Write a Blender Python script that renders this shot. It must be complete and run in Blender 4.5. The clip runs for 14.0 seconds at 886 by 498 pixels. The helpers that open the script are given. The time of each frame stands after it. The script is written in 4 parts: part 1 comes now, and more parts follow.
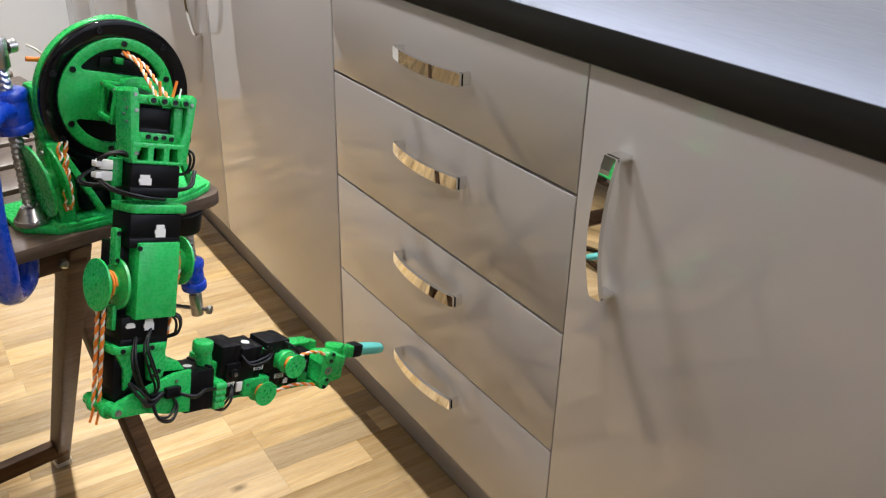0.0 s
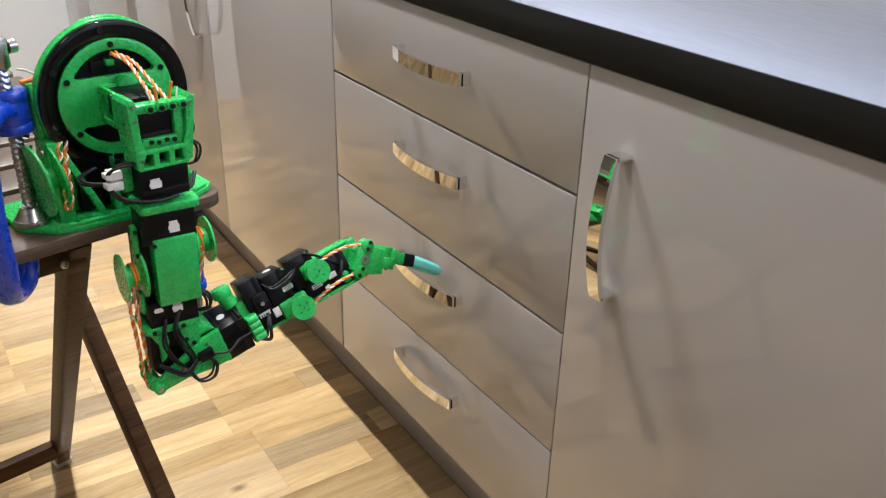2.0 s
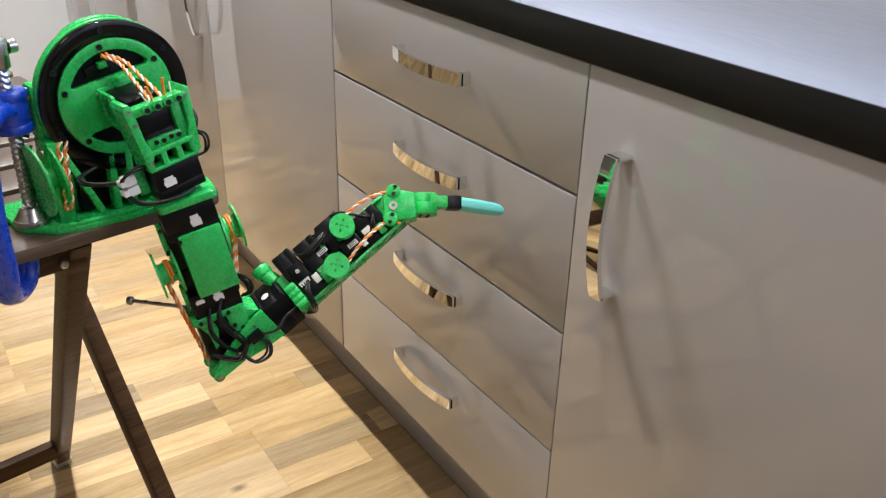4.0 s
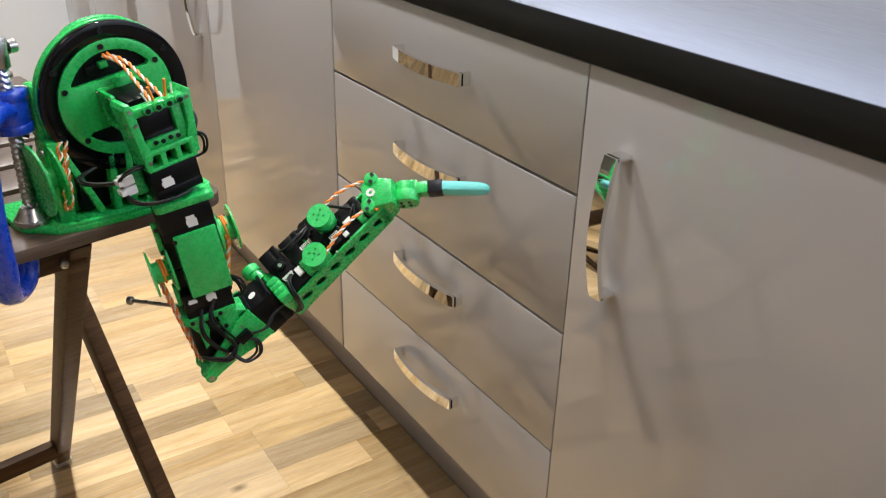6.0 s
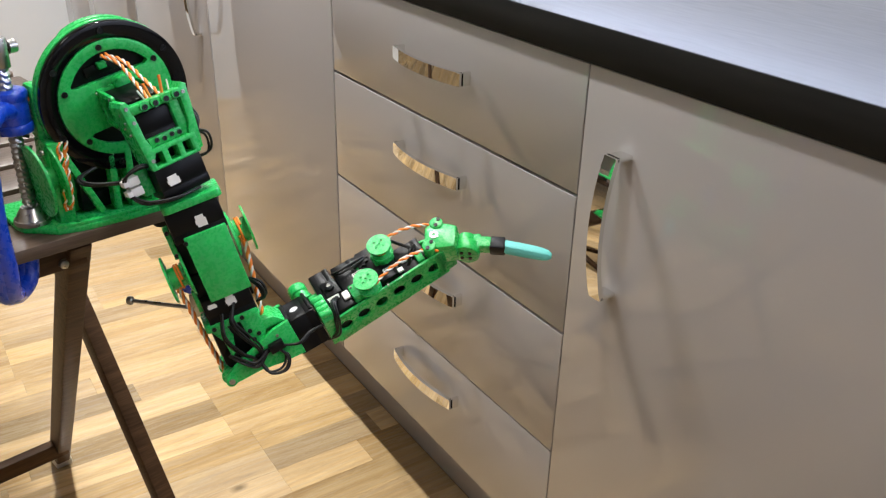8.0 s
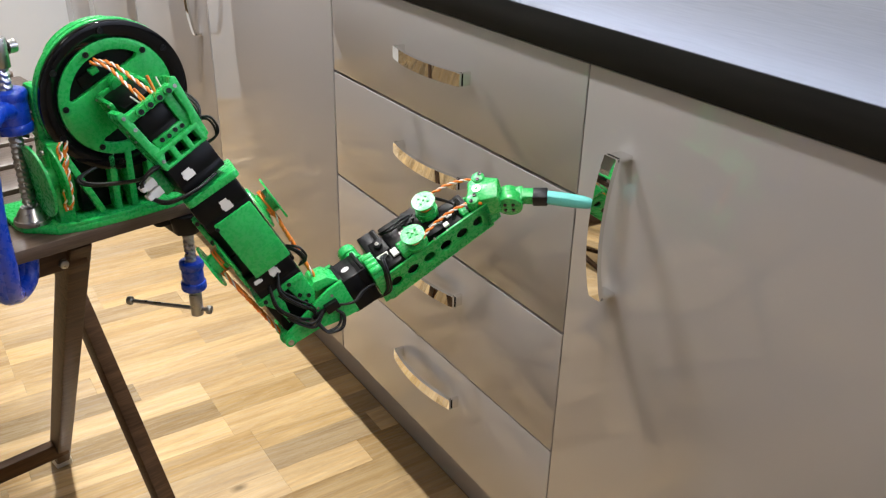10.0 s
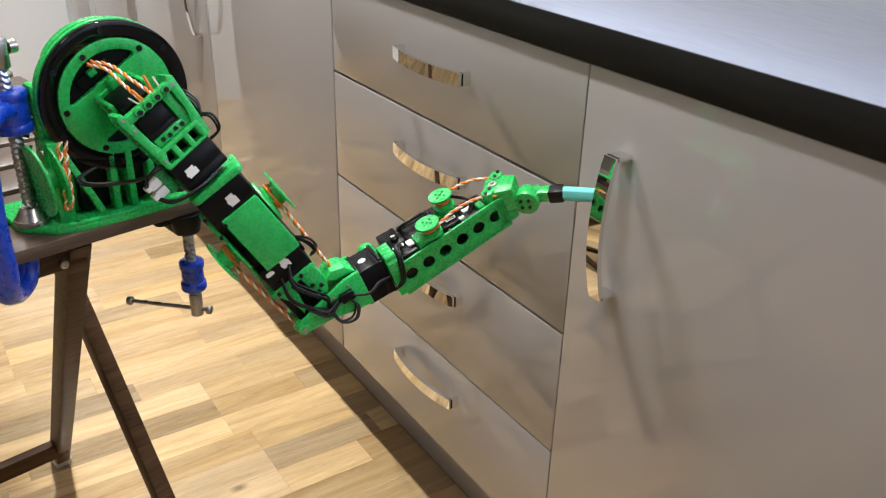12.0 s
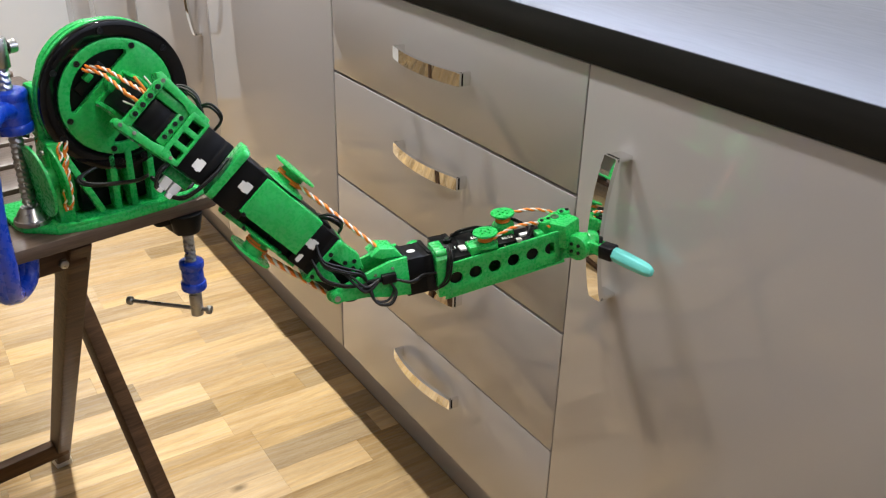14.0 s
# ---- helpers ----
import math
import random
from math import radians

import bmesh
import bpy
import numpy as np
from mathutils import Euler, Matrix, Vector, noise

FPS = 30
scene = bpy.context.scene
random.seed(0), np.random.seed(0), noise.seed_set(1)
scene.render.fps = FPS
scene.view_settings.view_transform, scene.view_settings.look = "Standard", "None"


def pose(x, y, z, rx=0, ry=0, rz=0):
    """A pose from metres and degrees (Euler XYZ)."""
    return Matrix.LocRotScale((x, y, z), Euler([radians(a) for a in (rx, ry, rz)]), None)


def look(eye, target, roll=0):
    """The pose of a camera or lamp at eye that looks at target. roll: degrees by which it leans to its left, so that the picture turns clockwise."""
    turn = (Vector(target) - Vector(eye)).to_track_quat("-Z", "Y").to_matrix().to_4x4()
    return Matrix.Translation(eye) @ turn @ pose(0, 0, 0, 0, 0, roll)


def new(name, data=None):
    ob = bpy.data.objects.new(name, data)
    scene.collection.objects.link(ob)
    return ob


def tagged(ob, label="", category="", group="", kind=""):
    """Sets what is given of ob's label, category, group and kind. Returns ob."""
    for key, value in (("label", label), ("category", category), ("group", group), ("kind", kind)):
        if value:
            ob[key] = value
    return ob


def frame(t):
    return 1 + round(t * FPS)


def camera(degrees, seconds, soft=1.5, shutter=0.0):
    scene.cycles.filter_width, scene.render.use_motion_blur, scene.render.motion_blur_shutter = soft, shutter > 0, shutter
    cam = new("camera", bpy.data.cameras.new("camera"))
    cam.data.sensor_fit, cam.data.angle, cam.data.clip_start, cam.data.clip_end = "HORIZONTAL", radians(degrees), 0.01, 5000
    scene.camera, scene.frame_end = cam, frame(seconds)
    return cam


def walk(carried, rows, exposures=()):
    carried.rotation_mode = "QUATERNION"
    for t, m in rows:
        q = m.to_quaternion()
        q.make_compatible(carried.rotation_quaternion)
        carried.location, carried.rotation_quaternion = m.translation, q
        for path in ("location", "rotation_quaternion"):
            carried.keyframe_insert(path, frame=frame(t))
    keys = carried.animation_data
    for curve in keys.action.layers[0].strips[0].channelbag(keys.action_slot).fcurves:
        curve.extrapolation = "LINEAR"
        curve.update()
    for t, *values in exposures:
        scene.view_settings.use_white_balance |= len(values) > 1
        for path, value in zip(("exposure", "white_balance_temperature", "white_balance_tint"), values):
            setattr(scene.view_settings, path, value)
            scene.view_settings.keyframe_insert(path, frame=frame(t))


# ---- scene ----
cam = camera(54.706, 14.0, soft=1.25, shutter=0.4)

# ---- camera: it stands still ----
EYE = Vector((1.2415, -0.6079, 1.0640))
YAW, PITCH, ROLL = radians(56.219), radians(-26.823), 1.44
AIM = Vector((-math.sin(YAW) * math.cos(PITCH), math.cos(YAW) * math.cos(PITCH), math.sin(PITCH)))
walk(cam, [(0.0, look(EYE, EYE + AIM, ROLL)), (14.0, look(EYE, EYE + AIM, ROLL))])

# ---- light ----
world = bpy.data.worlds.new("world")
scene.world = world
world.use_nodes = True
world.node_tree.nodes["Background"].inputs[0].default_value = (0.55, 0.62, 0.8, 1)
world.node_tree.nodes["Background"].inputs[1].default_value = 0.03

CEILING = 2.35


def lamp(name, x, y, z, size, power, colour, target=None, spread=160, size_y=None):
    data = bpy.data.lights.new(name, "AREA")
    data.shape, data.size, data.energy, data.color = "DISK", size, power, colour
    if size_y:
        data.shape, data.size_y = "RECTANGLE", size_y
    data.spread = radians(spread)
    ob = new(name, data)
    ob.matrix_basis = look((x, y, z), target or (x, y + 0.0001, 0.0))
    return ob


WARM = (0.985, 0.975, 0.965)
for lx, power in ((-1.45, 18.0), (-0.35, 18.0), (0.55, 8.2), (1.95, 9.5)):
    lamp("unseen_downlight_lamp", lx, -0.20, CEILING - 0.02, 0.30, power, WARM, spread=115, size_y=0.065)
# Two front rows added as unseen fill, broad so handle shadows stay soft.
for lx in (-1.0, 0.4, 1.8):
    for ly in (-1.35, -2.70):
        lamp("unseen_downlight_lamp", lx, ly, CEILING - 0.02, 0.40, 2.9, WARM)
lamp("worktop_light_lamp", 1.3, 0.50, 1.42, 3.4, 33.0, (0.66, 0.74, 1.0), size_y=0.03)


# ---- materials ----
def material(name, colour, rough=0.5, metal=0.0, spec=0.5, coat=0.0, coat_rough=0.05, scale=40.0, vary=0.12, rough_vary=0.08, bump=0.0, bump_scale=300.0, each=0.0, stretch=None):
    m = bpy.data.materials.new(name)
    m.use_nodes = True
    n, l = m.node_tree.nodes, m.node_tree.links
    b = n["Principled BSDF"]
    b.inputs["Metallic"].default_value = metal
    b.inputs["Specular IOR Level"].default_value = spec
    b.inputs["Coat Weight"].default_value = coat
    b.inputs["Coat Roughness"].default_value = coat_rough
    tc = n.new("ShaderNodeTexCoord")
    big = n.new("ShaderNodeTexNoise")
    big.inputs["Scale"].default_value, big.inputs["Detail"].default_value = scale, 6
    place = tc.outputs["Object"]
    if stretch:
        mp = n.new("ShaderNodeMapping")
        mp.inputs["Scale"].default_value = stretch
        l.new(place, mp.inputs["Vector"])
        place = mp.outputs[0]
    l.new(place, big.inputs["Vector"])
    hsv = n.new("ShaderNodeHueSaturation")
    hsv.inputs["Color"].default_value = (*colour, 1)
    val = n.new("ShaderNodeMapRange")
    val.inputs["To Min"].default_value, val.inputs["To Max"].default_value = 1 - vary, 1 + vary
    l.new(big.outputs["Fac"], val.inputs["Value"])
    last = val.outputs[0]
    if each:
        info = n.new("ShaderNodeObjectInfo")
        rnd = n.new("ShaderNodeMapRange")
        rnd.inputs["To Min"].default_value, rnd.inputs["To Max"].default_value = 1 - each, 1 + each
        l.new(info.outputs["Random"], rnd.inputs["Value"])
        mul = n.new("ShaderNodeMath")
        mul.operation = "MULTIPLY"
        l.new(last, mul.inputs[0])
        l.new(rnd.outputs[0], mul.inputs[1])
        last = mul.outputs[0]
    l.new(last, hsv.inputs["Value"])
    l.new(hsv.outputs[0], b.inputs["Base Color"])
    fine = n.new("ShaderNodeTexNoise")
    fine.inputs["Scale"].default_value, fine.inputs["Detail"].default_value = scale * 4, 4
    l.new(place, fine.inputs["Vector"])
    rr = n.new("ShaderNodeMapRange")
    rr.inputs["To Min"].default_value, rr.inputs["To Max"].default_value = max(rough - rough_vary, 0.01), rough + rough_vary
    l.new(fine.outputs["Fac"], rr.inputs["Value"])
    l.new(rr.outputs[0], b.inputs["Roughness"])
    if bump:
        bt = n.new("ShaderNodeTexNoise")
        bt.inputs["Scale"].default_value, bt.inputs["Detail"].default_value = bump_scale, 3
        l.new(tc.outputs["Object"], bt.inputs["Vector"])
        bn = n.new("ShaderNodeBump")
        bn.inputs["Strength"].default_value, bn.inputs["Distance"].default_value = bump, 0.001
        l.new(bt.outputs["Fac"], bn.inputs["Height"])
        l.new(bn.outputs[0], b.inputs["Normal"])
    return m


def printed(name, colour):
    """Printed plastic: fine layer lines across the part, a waxy sheen."""
    m = material(name, colour, 0.28, scale=85, vary=0.30, rough_vary=0.12)
    n, l = m.node_tree.nodes, m.node_tree.links
    b = n["Principled BSDF"]
    b.inputs["Subsurface Weight"].default_value = 0.22
    b.inputs["Subsurface Radius"].default_value = (0.002, 0.006, 0.002)
    b.inputs["Subsurface Scale"].default_value = 0.5
    tc = n.new("ShaderNodeTexCoord")
    wave = n.new("ShaderNodeTexWave")
    wave.bands_direction = "Z"
    wave.inputs["Scale"].default_value, wave.inputs["Distortion"].default_value = 260, 0.5
    l.new(tc.outputs["Object"], wave.inputs["Vector"])
    bn = n.new("ShaderNodeBump")
    bn.inputs["Strength"].default_value, bn.inputs["Distance"].default_value = 0.22, 0.0003
    l.new(wave.outputs["Fac"], bn.inputs["Height"])
    l.new(bn.outputs[0], b.inputs["Normal"])
    return m


def wood(name, dark, light, rough, grain=9.0, each=0.0, coat=0.0, knots=0.0, bumpy=0.25, spec=0.5):
    """Wood with its grain along y: broad figure, fine pores, a tone of its own for each board, and knots."""
    m = bpy.data.materials.new(name)
    m.use_nodes = True
    n, l = m.node_tree.nodes, m.node_tree.links
    b = n["Principled BSDF"]
    tc, info = n.new("ShaderNodeTexCoord"), n.new("ShaderNodeObjectInfo")
    shift = n.new("ShaderNodeVectorMath")
    shift.operation = "MULTIPLY_ADD"
    shift.inputs[1].default_value = (7, 31, 13)
    l.new(info.outputs["Random"], shift.inputs[0])
    l.new(tc.outputs["Object"], shift.inputs[2])

    def layer(scale, detail, distortion):
        mp, tex = n.new("ShaderNodeMapping"), n.new("ShaderNodeTexNoise")
        mp.inputs["Scale"].default_value = scale
        tex.inputs["Scale"].default_value, tex.inputs["Detail"].default_value, tex.inputs["Distortion"].default_value = 1.0, detail, distortion
        tex.inputs["Roughness"].default_value = 0.62
        l.new(shift.outputs[0], mp.inputs["Vector"])
        l.new(mp.outputs[0], tex.inputs["Vector"])
        return tex.outputs["Fac"]

    def span(value, low, high, a=0.0, c=1.0):
        r = n.new("ShaderNodeMapRange")
        r.inputs["From Min"].default_value, r.inputs["From Max"].default_value = a, c
        r.inputs["To Min"].default_value, r.inputs["To Max"].default_value = low, high
        l.new(value, r.inputs["Value"])
        return r.outputs[0]

    def times(a, c):
        r = n.new("ShaderNodeMath")
        r.operation = "MULTIPLY"
        l.new(a, r.inputs[0])
        l.new(c, r.inputs[1])
        return r.outputs[0]

    figure = layer((grain * 5, grain * 0.45, grain * 5), 7, 1.2)
    pores = layer((grain * 42, grain * 2.2, grain * 42), 4, 0.2)
    ramp = n.new("ShaderNodeValToRGB")
    ramp.color_ramp.elements[0].color, ramp.color_ramp.elements[0].position = (*dark, 1), 0.26
    ramp.color_ramp.elements[1].color, ramp.color_ramp.elements[1].position = (*light, 1), 0.62
    l.new(figure, ramp.inputs[0])
    tone = times(span(info.outputs["Random"], 1 - each, 1 + each), span(pores, 0.76, 1.08, 0.30, 0.62))
    if knots:
        vor, mp = n.new("ShaderNodeTexVoronoi"), n.new("ShaderNodeMapping")
        mp.inputs["Scale"].default_value = (4.5, 2.6, 4.5)
        l.new(shift.outputs[0], mp.inputs["Vector"])
        l.new(mp.outputs[0], vor.inputs["Vector"])
        vor.inputs["Scale"].default_value = 1.0
        tone = times(tone, span(vor.outputs["Distance"], 1 - knots, 1.0, 0.010, 0.050))
    hsv = n.new("ShaderNodeHueSaturation")
    wander = n.new("ShaderNodeMath")
    wander.operation = "FRACT"
    l.new(span(info.outputs["Random"], 0.0, 37.0), wander.inputs[0])
    l.new(span(wander.outputs[0], 0.95, 1.08), hsv.inputs["Saturation"])
    l.new(tone, hsv.inputs["Value"])
    l.new(ramp.outputs[0], hsv.inputs["Color"])
    l.new(hsv.outputs[0], b.inputs["Base Color"])
    l.new(span(pores, rough + 0.10, rough - 0.05, 0.3, 0.6), b.inputs["Roughness"])
    bn = n.new("ShaderNodeBump")
    bn.inputs["Strength"].default_value, bn.inputs["Distance"].default_value = bumpy, 0.0005
    l.new(pores, bn.inputs["Height"])
    l.new(bn.outputs[0], b.inputs["Normal"])
    b.inputs["Coat Weight"].default_value = coat
    b.inputs["Coat Roughness"].default_value = 0.12
    b.inputs["Specular IOR Level"].default_value = spec
    return m


GREEN = printed("green_plastic", (0.019, 0.435, 0.092))
GREEN_DARK = printed("green_plastic_deep", (0.008, 0.28, 0.055))
BLACK = material("black_servo_plastic", (0.0035, 0.0035, 0.004), 0.36, spec=0.18, bump=0.1, bump_scale=900)
GLOSS_BLACK = material("black_gloss_ring", (0.003, 0.003, 0.0035), 0.10, spec=0.35, rough_vary=0.03)
SCREW = material("dark_steel_screw", (0.016, 0.016, 0.018), 0.32, metal=0.6)
STEEL = material("bright_steel", (0.42, 0.41, 0.39), 0.30, metal=1.0, rough_vary=0.1, bump=0.05)
WHITE_PLASTIC = material("white_connector", (0.72, 0.71, 0.68), 0.45)
ORANGE = material("orange_cable_sheath", (0.80, 0.21, 0.02), 0.45, scale=200)
CREAM = material("white_cable_sheath", (0.75, 0.72, 0.66), 0.45, scale=200)
CABLE = material("black_cable_sheath", (0.006, 0.006, 0.0065), 0.42, spec=0.35)
TAPE = material("black_tape", (0.006, 0.006, 0.009), 0.42, spec=0.2, bump=0.25, bump_scale=260)
TEAL = material("turquoise_rubber", (0.13, 0.55, 0.52), 0.55, bump=0.5, bump_scale=420)
BLUE = material("blue_clamp_paint", (0.005, 0.045, 0.42), 0.28, coat=0.4, bump=0.12, bump_scale=160)
CHROME = material("polished_chrome", (0.82, 0.82, 0.80), 0.035, metal=1.0, vary=0.01, rough_vary=0.015)
GLOSS = material("taupe_gloss_lacquer", (0.388, 0.371, 0.372), 0.55, spec=0.2, coat=1.0, coat_rough=0.012, scale=3, vary=0.02, rough_vary=0.04, bump=0.0015, bump_scale=11)
GLOSS.node_tree.nodes["Principled BSDF"].inputs["Coat IOR"].default_value = 1.58
CARCASS = material("cabinet_board", (0.30, 0.27, 0.24), 0.5)
PLINTH = material("taupe_plinth", (0.345, 0.328, 0.330), 0.45, spec=0.25, coat=1.0, coat_rough=0.05, scale=6, vary=0.03, rough_vary=0.04)
WORKTOP = material("charcoal_worktop", (0.016, 0.016, 0.0155), 0.33, spec=0.5, scale=16, vary=0.5, rough_vary=0.07, stretch=(0.35, 2.2, 2.2))
EDGE = material("charcoal_edge_band", (0.0175, 0.0175, 0.0172), 0.68, spec=0.10, scale=22, vary=0.55, rough_vary=0.08, stretch=(0.3, 2.5, 2.5))
PAINT = material("white_wall_paint", (0.78, 0.77, 0.75), 0.6, scale=3, vary=0.03, bump=0.08, bump_scale=500)
COOL_PAINT = material("cool_white_paint", (0.74, 0.78, 0.84), 0.5, scale=3, vary=0.02)
OAKS = [wood("oiled_oak_" + word, tuple(k * c for c in (0.350, 0.222, 0.100)), tuple(k * c for c in (0.590, 0.425, 0.228)), 0.26, grain=5.0, each=0.10, coat=0.35, knots=0.6)
        for word, k in (("brown", 0.66), ("honey", 0.98), ("pale", 1.22))]
JOINT = material("dark_floor_joint", (0.20, 0.11, 0.05), 0.7)
SLAT = wood("weathered_brown_slat", (0.050, 0.032, 0.022), (0.108, 0.075, 0.053), 0.36, grain=14, each=0.15, spec=0.35)
STAINED = wood("brown_stained_wood", (0.026, 0.0115, 0.0045), (0.082, 0.042, 0.019), 0.50, grain=14, each=0.12, spec=0.22)


# ---- mesh helpers ----
def merge(bm, tmp, m=None):
    if m is not None:
        bmesh.ops.transform(tmp, matrix=m, verts=tmp.verts)
    me = bpy.data.meshes.new("piece")
    tmp.to_mesh(me)
    tmp.free()
    bm.from_mesh(me)
    bpy.data.meshes.remove(me)
    return bm


def box(bm, x0, x1, y0, y1, z0, z1, b=0.0, m=None, seg=2):
    """A box between two corners, its edges rounded by b."""
    t = bmesh.new()
    bmesh.ops.create_cube(t, size=1)
    for v in t.verts:
        v.co = Vector(((x0 + x1) / 2 + v.co.x * (x1 - x0), (y0 + y1) / 2 + v.co.y * (y1 - y0), (z0 + z1) / 2 + v.co.z * (z1 - z0)))
    if b:
        bmesh.ops.bevel(t, geom=t.edges[:], offset=b, segments=seg, profile=0.5, affect="EDGES")
    return merge(bm, t, m)


def rod(bm, p, q, r, r2=None, seg=20, b=0.0):
    """A round bar or cone from p to q."""
    p, q = Vector(p), Vector(q)
    t = bmesh.new()
    bmesh.ops.create_cone(t, cap_ends=True, segments=seg, radius1=r, radius2=r if r2 is None else r2, depth=(q - p).length)
    if b:
        rim = [e for e in t.edges if abs(e.verts[0].co.z - e.verts[1].co.z) < 1e-7]
        bmesh.ops.bevel(t, geom=rim, offset=b, segments=2, profile=0.5, affect="EDGES")
    turn = (q - p).to_track_quat("Z", "Y").to_matrix().to_4x4()
    return merge(bm, t, Matrix.Translation((p + q) / 2) @ turn)


def plate(bm, outline, holes, thick, m=None, b=0.0):
    """A flat plate in x and y with real holes, thick along z."""
    t = bmesh.new()
    edges = []
    for loop in [outline] + list(holes):
        vs = [t.verts.new((x, y, 0)) for x, y in loop]
        edges += [t.edges.new((vs[i], vs[(i + 1) % len(vs)])) for i in range(len(vs))]
    bmesh.ops.triangle_fill(t, use_beauty=True, use_dissolve=False, edges=edges, normal=(0, 0, 1))
    made = bmesh.ops.extrude_face_region(t, geom=t.faces[:])
    bmesh.ops.translate(t, vec=(0, 0, thick), verts=[v for v in made["geom"] if isinstance(v, bmesh.types.BMVert)])
    bmesh.ops.recalc_face_normals(t, faces=t.faces[:])
    if thick > 0.0026:
        rim = [e for e in t.edges if len(e.link_faces) == 2 and e.calc_face_angle(0) > 1.2 and abs(e.verts[0].co.z - e.verts[1].co.z) < 1e-6]
        bmesh.ops.bevel(t, geom=rim, offset=b or min(0.0009, thick * 0.2), segments=2, profile=0.5, affect="EDGES")
    return merge(bm, t, m)


def circle(r, x=0.0, y=0.0, n=32):
    return [(x + r * math.cos(2 * math.pi * i / n), y + r * math.sin(2 * math.pi * i / n)) for i in range(n)]


def rounded(x0, x1, y0, y1, r, n=5):
    pts = []
    for cx, cy, a in ((x1 - r, y1 - r, 0), (x0 + r, y1 - r, 90), (x0 + r, y0 + r, 180), (x1 - r, y0 + r, 270)):
        pts += [(cx + r * math.cos(radians(a + 90 * i / n)), cy + r * math.sin(radians(a + 90 * i / n))) for i in range(n + 1)]
    return pts


def smooth_line(pts, steps=6):
    """A Catmull-Rom line through the points."""
    pts = [Vector(p) for p in pts]
    ext = [2 * pts[0] - pts[1]] + pts + [2 * pts[-1] - pts[-2]]
    out = []
    for i in range(1, len(ext) - 2):
        a, b, c, d = ext[i - 1:i + 3]
        for k in range(steps):
            t = k / steps
            out.append(0.5 * (2 * b + (c - a) * t + (2 * a - 5 * b + 4 * c - d) * t * t + (3 * b - a - 3 * c + d) * t ** 3))
    return out + [pts[-1]]


def sweep(bm, pts, r, seg=8):
    """A round tube along points."""
    pts = [Vector(p) for p in pts]
    side = None
    rings = []
    for i, p in enumerate(pts):
        d = (pts[min(i + 1, len(pts) - 1)] - pts[max(i - 1, 0)]).normalized()
        if side is None:
            side = d.orthogonal().normalized()
        side = (side - d * side.dot(d)).normalized()
        up = d.cross(side)
        rings.append([bm.verts.new(p + r * (math.cos(2 * math.pi * k / seg) * side + math.sin(2 * math.pi * k / seg) * up)) for k in range(seg)])
    for a, b in zip(rings, rings[1:]):
        for k in range(seg):
            bm.faces.new((a[k], a[(k + 1) % seg], b[(k + 1) % seg], b[k]))
    bm.faces.new(rings[0][::-1])
    bm.faces.new(rings[-1])
    return bm


def helix(pts, r, pitch, phase):
    """A strand wound round a line."""
    pts = [Vector(p) for p in pts]
    out, run, side = [], 0.0, None
    for i, p in enumerate(pts):
        d = (pts[min(i + 1, len(pts) - 1)] - pts[max(i - 1, 0)]).normalized()
        side = d.orthogonal().normalized() if side is None else (side - d * side.dot(d)).normalized()
        a = phase + 2 * math.pi * run / pitch
        out.append(p + r * (math.cos(a) * side + math.sin(a) * d.cross(side)))
        if i + 1 < len(pts):
            run += (pts[i + 1] - p).length
    return out


def part(name, bm, mat, parent=None, label="", smooth=True, kind="", angle=29):
    """One mesh object under a thing or a part; its mesh is in the parent's space."""
    me = bpy.data.meshes.new(name)
    bm.normal_update()
    bm.to_mesh(me)
    bm.free()
    me.materials.append(mat)
    if smooth:
        for f in me.polygons:
            f.use_smooth = True
        me.set_sharp_from_angle(angle=radians(angle))
    ob = new(name, me)
    if parent is not None:
        ob.parent = parent
    if label or kind:
        tagged(ob, label=label, kind=kind)
    return ob


def thing(name, m, label, category, group="", kind=""):
    ob = new(name)
    ob.empty_display_size = 0.02
    ob.matrix_basis = m
    return tagged(ob, label, category, group, kind)


def B():
    return bmesh.new()


def slab(name, x0, x1, y0, y1, z0, z1, mat, label, category):
    return tagged(part(name, box(B(), x0, x1, y0, y1, z0, z1), mat, smooth=False), label, category, kind="structure")


# ---- room ----
X0, X1, Y0, Y1 = -4.60, 3.2, -5.2, 0.62
END_X, END_Y = -2.20, -0.42          # face and corner of the wall that ends the row of cabinets
floor = slab("floor", X0 - 0.1, X1 + 0.1, Y0 - 0.1, Y1 + 0.1, -0.06, -0.0035, JOINT, "oak strip floor with warm honey tones", "floor")
slab("ceiling", X0 - 0.1, X1 + 0.1, Y0 - 0.1, Y1 + 0.1, CEILING, CEILING + 0.1, PAINT, "plain white ceiling", "ceiling")
slab("wall_back", END_X, X1 + 0.1, Y1, Y1 + 0.1, 0, CEILING, PAINT, "plain white wall behind the worktop", "wall")
slab("wall_left", X0 - 0.1, X0, Y0, END_Y, 0, CEILING, PAINT, "plain white wall", "wall")
slab("wall_end", X0 - 0.1, END_X, END_Y, Y1, 0, CEILING, COOL_PAINT, "cool white painted wall at the end of the cabinets", "wall")
slab("wall_right", X1, X1 + 0.1, Y0, Y1, 0, CEILING, PAINT, "plain white wall", "wall")
slab("wall_front", X0 - 0.1, X1 + 0.1, Y0 - 0.1, Y0, 0, CEILING, PAINT, "plain white wall facing the cabinets", "wall")

# ---- kitchen cabinets ----
FRONT_T = 0.019          # thickness of doors and drawer fronts; their faces lie in y = 0
BASE_Z, TOP_Z = 0.158, 0.8403


